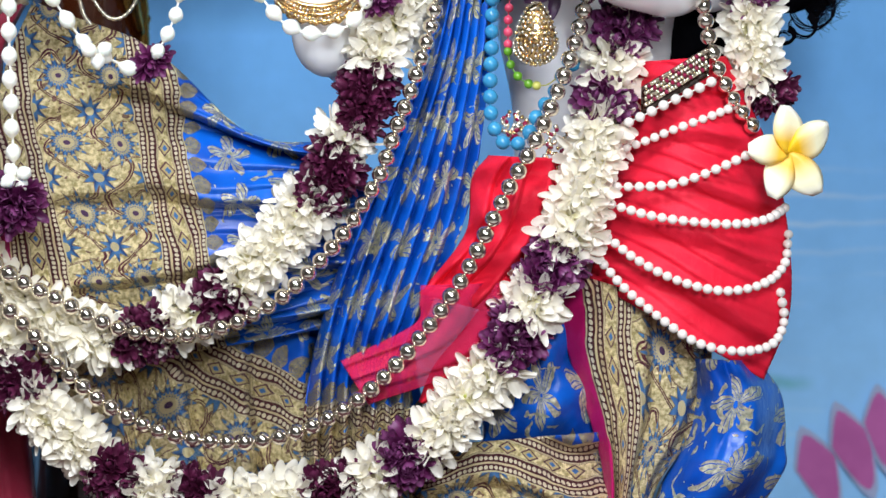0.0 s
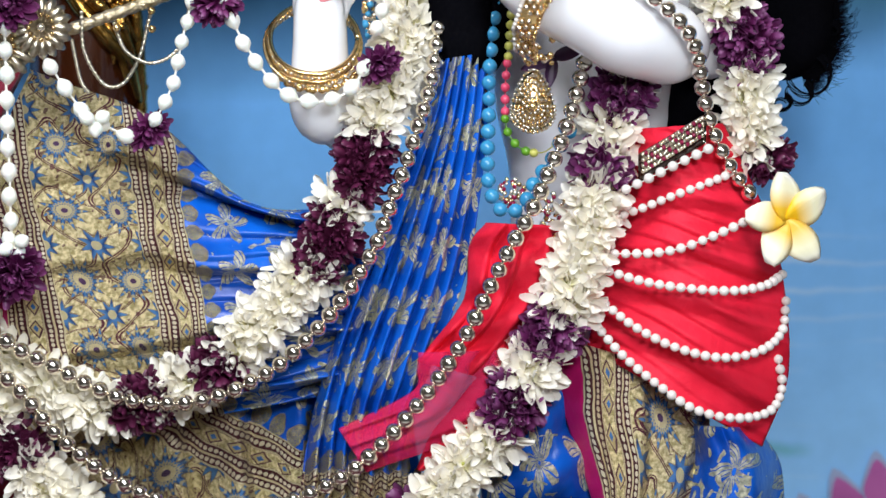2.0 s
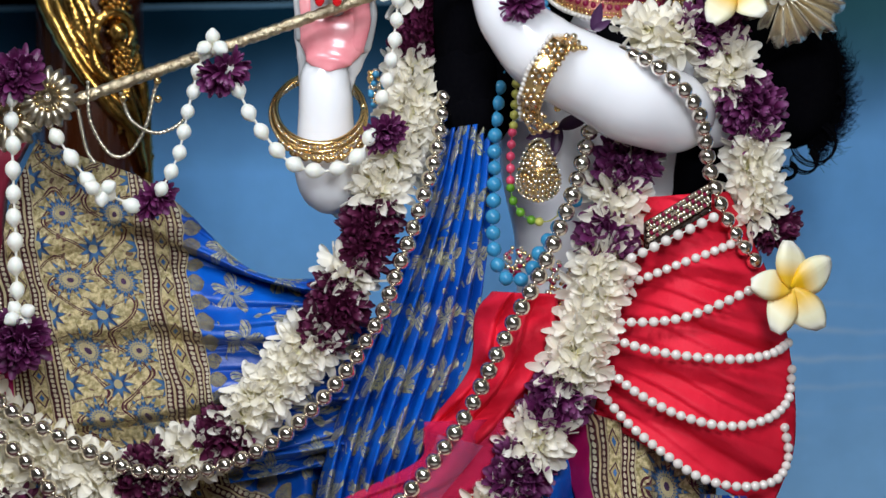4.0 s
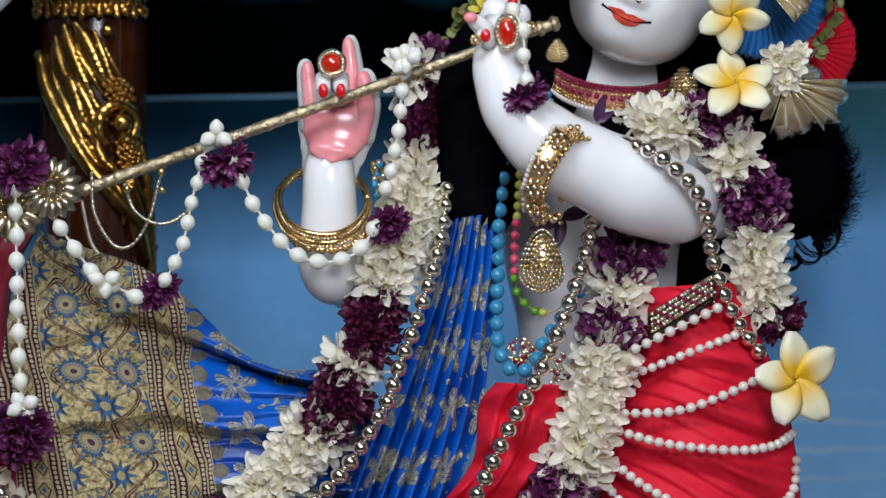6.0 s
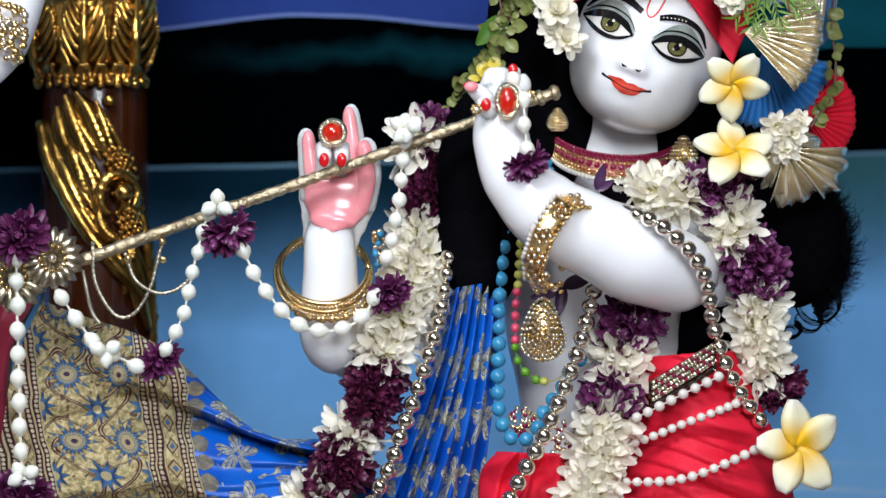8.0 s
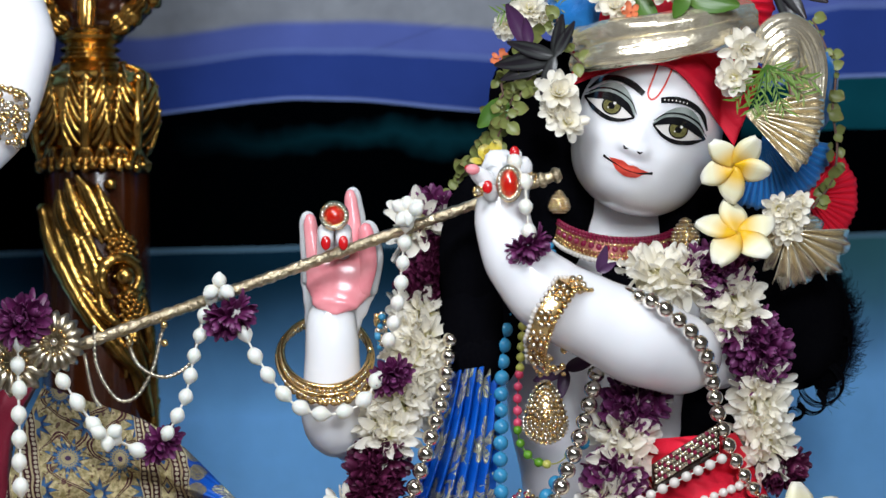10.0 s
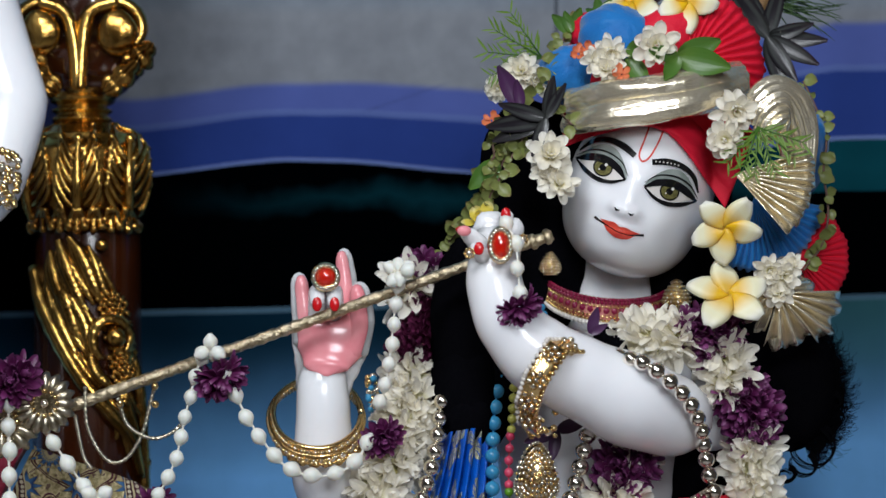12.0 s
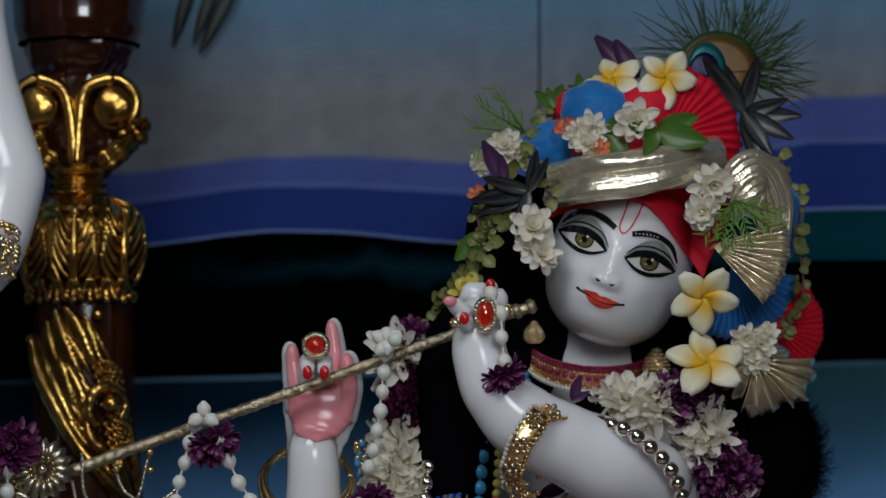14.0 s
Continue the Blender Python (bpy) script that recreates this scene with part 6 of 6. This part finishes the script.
q.sweep(smooth_path([crown(1272, 130, 0.036), crown(1262, 240, 0.045), crown(1250, 330, 0.05)], 20), [0.0014] * 20, 8)
part("shaft", q.mesh("shaft", stem_brown), feather)

# ---- pillar ----
PD = 0.20
pillar = thing("pillar", "dark lacquered pillar with gilded carved leaves and scrolls", "pillar", mid(175, 600, PD))


def lathe(name, stops, mt, cu=172, m=40, n=60, ripple=None, label=""):
    """A turned shape on the pillar's axis: (v, radius in cells) downwards."""
    q = Build()
    v0, v1 = stops[0][0], stops[-1][0]

    def point(u, t):
        v = v0 + (v1 - v0) * t
        r = ramp(stops, v) * CELL * 1.08
        a = 6.2832 * u
        if ripple:
            r *= ripple(a, v)
        return mid(cu, v, PD) + Vector((math.cos(a) * r, math.sin(a) * r, 0))
    q.grid(point, m, n)
    return part(name, q.mesh(name, mt), pillar, label)


lathe("shaft", [(120, 92), (200, 94), (400, 96), (700, 98), (1500, 104)], lacquer)
lathe("base_block", [(1500, 140), (1520, 150), (1600, 155)], gilt)
BELL = [(-66, 48), (-56, 66), (-40, 92), (-10, 112), (40, 110), (90, 98), (104, 84), (118, 92), (132, 84)]
lathe("capital_bell", BELL, gilt, 166, 72, 60)
lathe("neck", [(-120, 66), (-105, 58), (-95, 44), (-88, 54), (-80, 46), (-72, 54), (-62, 48)], gilt, 160)
# gilt part given dark lacquer to put the recess's shade into its colour
lathe("capital_top", [(-340, 100), (-310, 92), (-280, 76), (-215, 74), (-190, 104), (-150, 98), (-125, 78), (-112, 60)], lacquer, 160, 48, 40, lambda a, v: 1 + 0.05 * math.sin(a * 8 + v * 0.03))
lathe("abacus", [(-700, 130), (-480, 128), (-380, 120), (-345, 112)], lacquer, 160)


def spiral(name, cu, cv, r, d, turns, flip, fat=13):
    q = Build()
    pts, rad = [], []
    for k in range(90):
        t = k / 89
        a = radians(-90) + flip * t * 6.2832 * turns
        rr = r * (1 - t) ** 0.9
        pts.append(mid(cu + rr * math.cos(a), cv + rr * math.sin(a), d - 0.012 * t))
        rad.append(CELL * (fat * (1 - 0.35 * t)))
    q.sweep(pts, rad, 10)
    part(name, q.mesh(name, gilt), pillar)
    q = Build()
    q.ball(mid(cu, cv, d - 0.014), (0.0190, 0.0075, 0.0195), 0, 24, 14, None, lambda p: 1 + 0.05 * math.sin(3 * math.atan2(p.z, p.x) + 9 * math.hypot(p.x, p.z)))
    part("volute_boss", q.mesh("volute_boss", gilt), pillar)


spiral("volute", 222, -232, 50, PD - 0.045, 1.6, 1)
spiral("volute", 84, -232, 50, PD - 0.045, 1.6, -1)


def carved_leaf(cu, cv, ang, length, width, d, bulge=0.012, name="carved_leaf"):
    """A fat acanthus leaf with lobes and a rib."""
    q = Build()
    a0 = radians(ang)
    ax = Vector((math.cos(a0), 0, math.sin(a0)))
    sd = Vector((-math.sin(a0), 0, math.cos(a0)))
    o = mid(cu, cv, d)

    def point(u, v):
        s = v * 2 - 1
        w = width * CELL * 0.5 * math.sin(math.pi * min(0.98, 0.10 + 0.88 * u)) ** 0.6 * (0.72 + 0.40 * abs(math.sin(u * 8)))
        up = bulge * (1 - s * s) * (0.5 + 0.5 * math.sin(math.pi * u)) - 0.005 * math.exp(-(s / 0.16) ** 2) + 0.018 * u * u * u
        up += 0.003 * math.cos(s * 8) * (1 - u) + 0.002 * abs(math.sin(u * 10))
        return o + ax * (length * CELL * u) + sd * (w * s) + Vector((0, -up, 0))
    q.grid(point, 28, 16)
    return part(name, q.mesh(name, gilt), pillar, "", 0.003)


# acanthus leaves of the bell: ribs with fronds that sweep up and out and end in curls
def on_bell(u, v, lift=0.0):
    r = ramp(BELL, v) * 1.08
    k = max(-0.97, min(0.97, (u - 166) / r))
    return mid(166 + k * r, v, PD - r * CELL * math.sqrt(1 - k * k) - lift)


def frond(name, pts, fat, lift=0.004):
    n = 26
    P = smooth_path([on_bell(u, v, lift) for u, v in pts], n)
    q = Build()
    q.sweep(P, [CELL * fat * (0.45 + 0.75 * math.sin(math.pi * (0.12 + 0.8 * i / n)) ** 0.8) for i in range(n)], 9)
    q.ball(P[-1], CELL * fat * 1.25, 0, 10, 7)
    part(name, q.mesh(name, gilt), pillar)


for cu in (62, 152, 244):
    frond("leaf_rib", [(cu, 112), (cu, 40), (cu + 2, -38)], 9, 0.006)
    for sd in (-1, 1):
        for k in range(6):
            v0 = 104 - k * 21
            w = 40 - k * 2.5
            frond("frond", [(cu + sd * 6, v0), (cu + sd * w * 0.55, v0 - 14), (cu + sd * w * 0.95, v0 - 44), (cu + sd * w, v0 - 62)], 5.2)
for k, cu in enumerate((62, 92, 122, 152, 182, 212, 242, 268)):
    for sd in (-1, 0, 1):
        frond("curled_tip", [(cu + sd * 3, 84), (cu + sd * 9, 102), (cu + sd * 14, 122 - 5 * abs(sd))], 6.5 if k % 3 else 8, 0.010)
for u, v, an, ln, w in ((120, -122, 140, 84, 44), (200, -122, 40, 84, 44), (92, -160, 140, 70, 50), (238, -160, 40, 70, 50)):
    carved_leaf(u, v, an, ln, w, PD - 0.050, 0.012)
for pts in ([(156, -128), (160, -200), (172, -262), (222, -284)], [(152, -128), (146, -200), (130, -262), (84, -284)]):
    q = Build()
    q.sweep(smooth_path([mid(u, v, PD - 0.054) for u, v in pts], 40), [0.0075] * 40, 10)
    part("volute_stem", q.mesh("volute_stem", gilt), pillar)


# carving down the shaft: a smooth border, long leaves, a scaled body with a boss, curling ends
def on_shaft(u, v, lift=0.0):
    k = max(-0.98, min(0.98, (u - 172) / 103))
    return mid(u, v, PD - 103 * CELL * math.sqrt(1 - k * k) - lift)


def carved(name, pts, radii, lift=0.003, m=1.0):
    radii = [r * 1.45 for r in radii]
    n = 40
    P = smooth_path([on_shaft(u, v, lift) for u, v in pts], n)
    stops = [(i / (len(radii) - 1), r * CELL) for i, r in enumerate(radii)]
    q = Build()
    q.sweep(P, [ramp(stops, i / (n - 1)) * (1 + 0.05 * math.sin(i * 1.9)) for i in range(n)], 12, 0, m)
    part(name, q.mesh(name, gilt), pillar)


carved("border", [(76, 190), (92, 255), (122, 320), (160, 385), (205, 440), (246, 490), (268, 560)], [9, 12, 12, 11, 11, 10, 6])
carved("border", [(250, 330), (262, 400), (268, 480), (272, 560), (272, 640)], [4, 9, 9, 8, 5])
for pts, radii in (([(136, 135), (160, 170), (186, 230), (206, 262)], [5, 12, 10, 3]), ([(118, 140), (134, 190), (160, 250), (172, 268)], [5, 12, 11, 3]),
                   ([(104, 160), (112, 205), (126, 240), (152, 262)], [4, 10, 10, 4]), ([(116, 215), (134, 250), (150, 300), (166, 322)], [5, 14, 12, 3]),
                   ([(128, 225), (150, 260), (168, 300), (172, 350)], [4, 12, 10, 3]), ([(110, 245), (124, 290), (146, 335), (158, 352)], [4, 11, 10, 3]),
                   ([(98, 215), (106, 250), (118, 290), (132, 312)], [3, 8, 8, 3]), ([(140, 330), (152, 352), (172, 380), (196, 402)], [4, 9, 8, 3]),
                   ([(172, 150), (186, 190), (204, 240), (222, 268)], [3, 7, 7, 2]), ([(236, 392), (240, 430), (252, 468), (262, 500)], [4, 9, 8, 3]),
                   ([(212, 420), (222, 450), (236, 476), (244, 520)], [3, 8, 7, 3])):
    carved("carved_leaf", pts, [r * 0.85 for r in radii], 0.004, 0.7)
    for off, short in ((-8, 0.86), (8, 0.80)):
        (u0, v0), (u1, v1), (u2, v2), (u3, v3) = pts
        carved("carved_lobe", [(u0, v0), (u1 + off, v1), (u2 + off * 1.5, v1 + (v2 - v1) * short), (u2 + (u3 - u2) * 0.5 + off * 2.1, v2 + (v3 - v2) * (short - 0.45))], [r * 0.72 for r in radii], 0.002, 0.7)
carved("body", [(192, 236), (212, 270), (226, 312), (230, 352), (222, 396)], [8, 17, 21, 18, 6], -0.006)
carved("ring", [(196, 352), (182, 330), (184, 300), (206, 282), (232, 288), (246, 312), (238, 340)], [4, 7, 8, 8, 8, 7, 4], 0.012)
carved("ring", [(178, 340), (184, 372), (206, 396), (224, 404)], [4, 9, 8, 3], 0.006)
SCALE = sphere_mesh("scale", gilt, 6.2 * CELL, 9, 6)
for r in range(19):
    for c in range(6):
        v = 236 + r * 8.6 + (c - 2.5) ** 2 * 1.6
        u = 190 + (r * 8.6) * 0.20 + (c + 0.5 * (r % 2)) * 8.4
        if not (276 < v < 346 and 206 < u < 240):
            placed("scale", SCALE, pillar, Matrix.Translation(on_shaft(u, v, 0.009 - 0.0020 * abs(c - 2.5))))
for u, v, r, lift in ((222, 314, 19, 0.016), (275, 534, 11, 0.006), (196, 150, 12, 0.004), (238, 428, 9, 0.008)):
    q = Build()
    q.ball(on_shaft(u, v, lift), (r * CELL, r * CELL * 0.8, r * CELL), 0, 18, 12)
    part("boss", q.mesh("boss", gilt), pillar)

skirt2 = thing("maroon_drape", "maroon silk drape of the second statue", "drape", mid(-40, 900, 0.05))
cloth_sheet("cloth", [(-420, 480), (-420, 900), (-420, 1570)], [(70, 500), (20, 700), (90, 1570)], lambda a, t, u, v: 0.06 - 0.05 * a * (1 - a) - 0.01 * saw(a * 9), lambda a, t, u, v: (a, t), 50, 20, maroon, skirt2)
for i, (x, y, an, s) in enumerate(((420, -30, -115, 2.6), (385, -30, -108, 2.2), (345, -40, -104, 2.4))):
    sp = mid(*skew(CROWN, x, y), BACK - 0.014)
    g = thing("palm_leaf", "dark green pointed leaf hanging before the backdrop", "leaf", sp, "hanging leaves")
    q = Build()
    a = radians(an)
    q.petal(sp, (math.cos(a), -0.04, math.sin(a)), (0, -1, 0), 0.034 * s, 0.0065 * s, 0.05, 0, 0.15, 8, 0.7)
    part("blade", q.mesh("blade", simple("dark_green_leaf", (0.004, 0.014, 0.006), (0.002, 0.008, 0.004), 0.5, bump=0.1)), g)
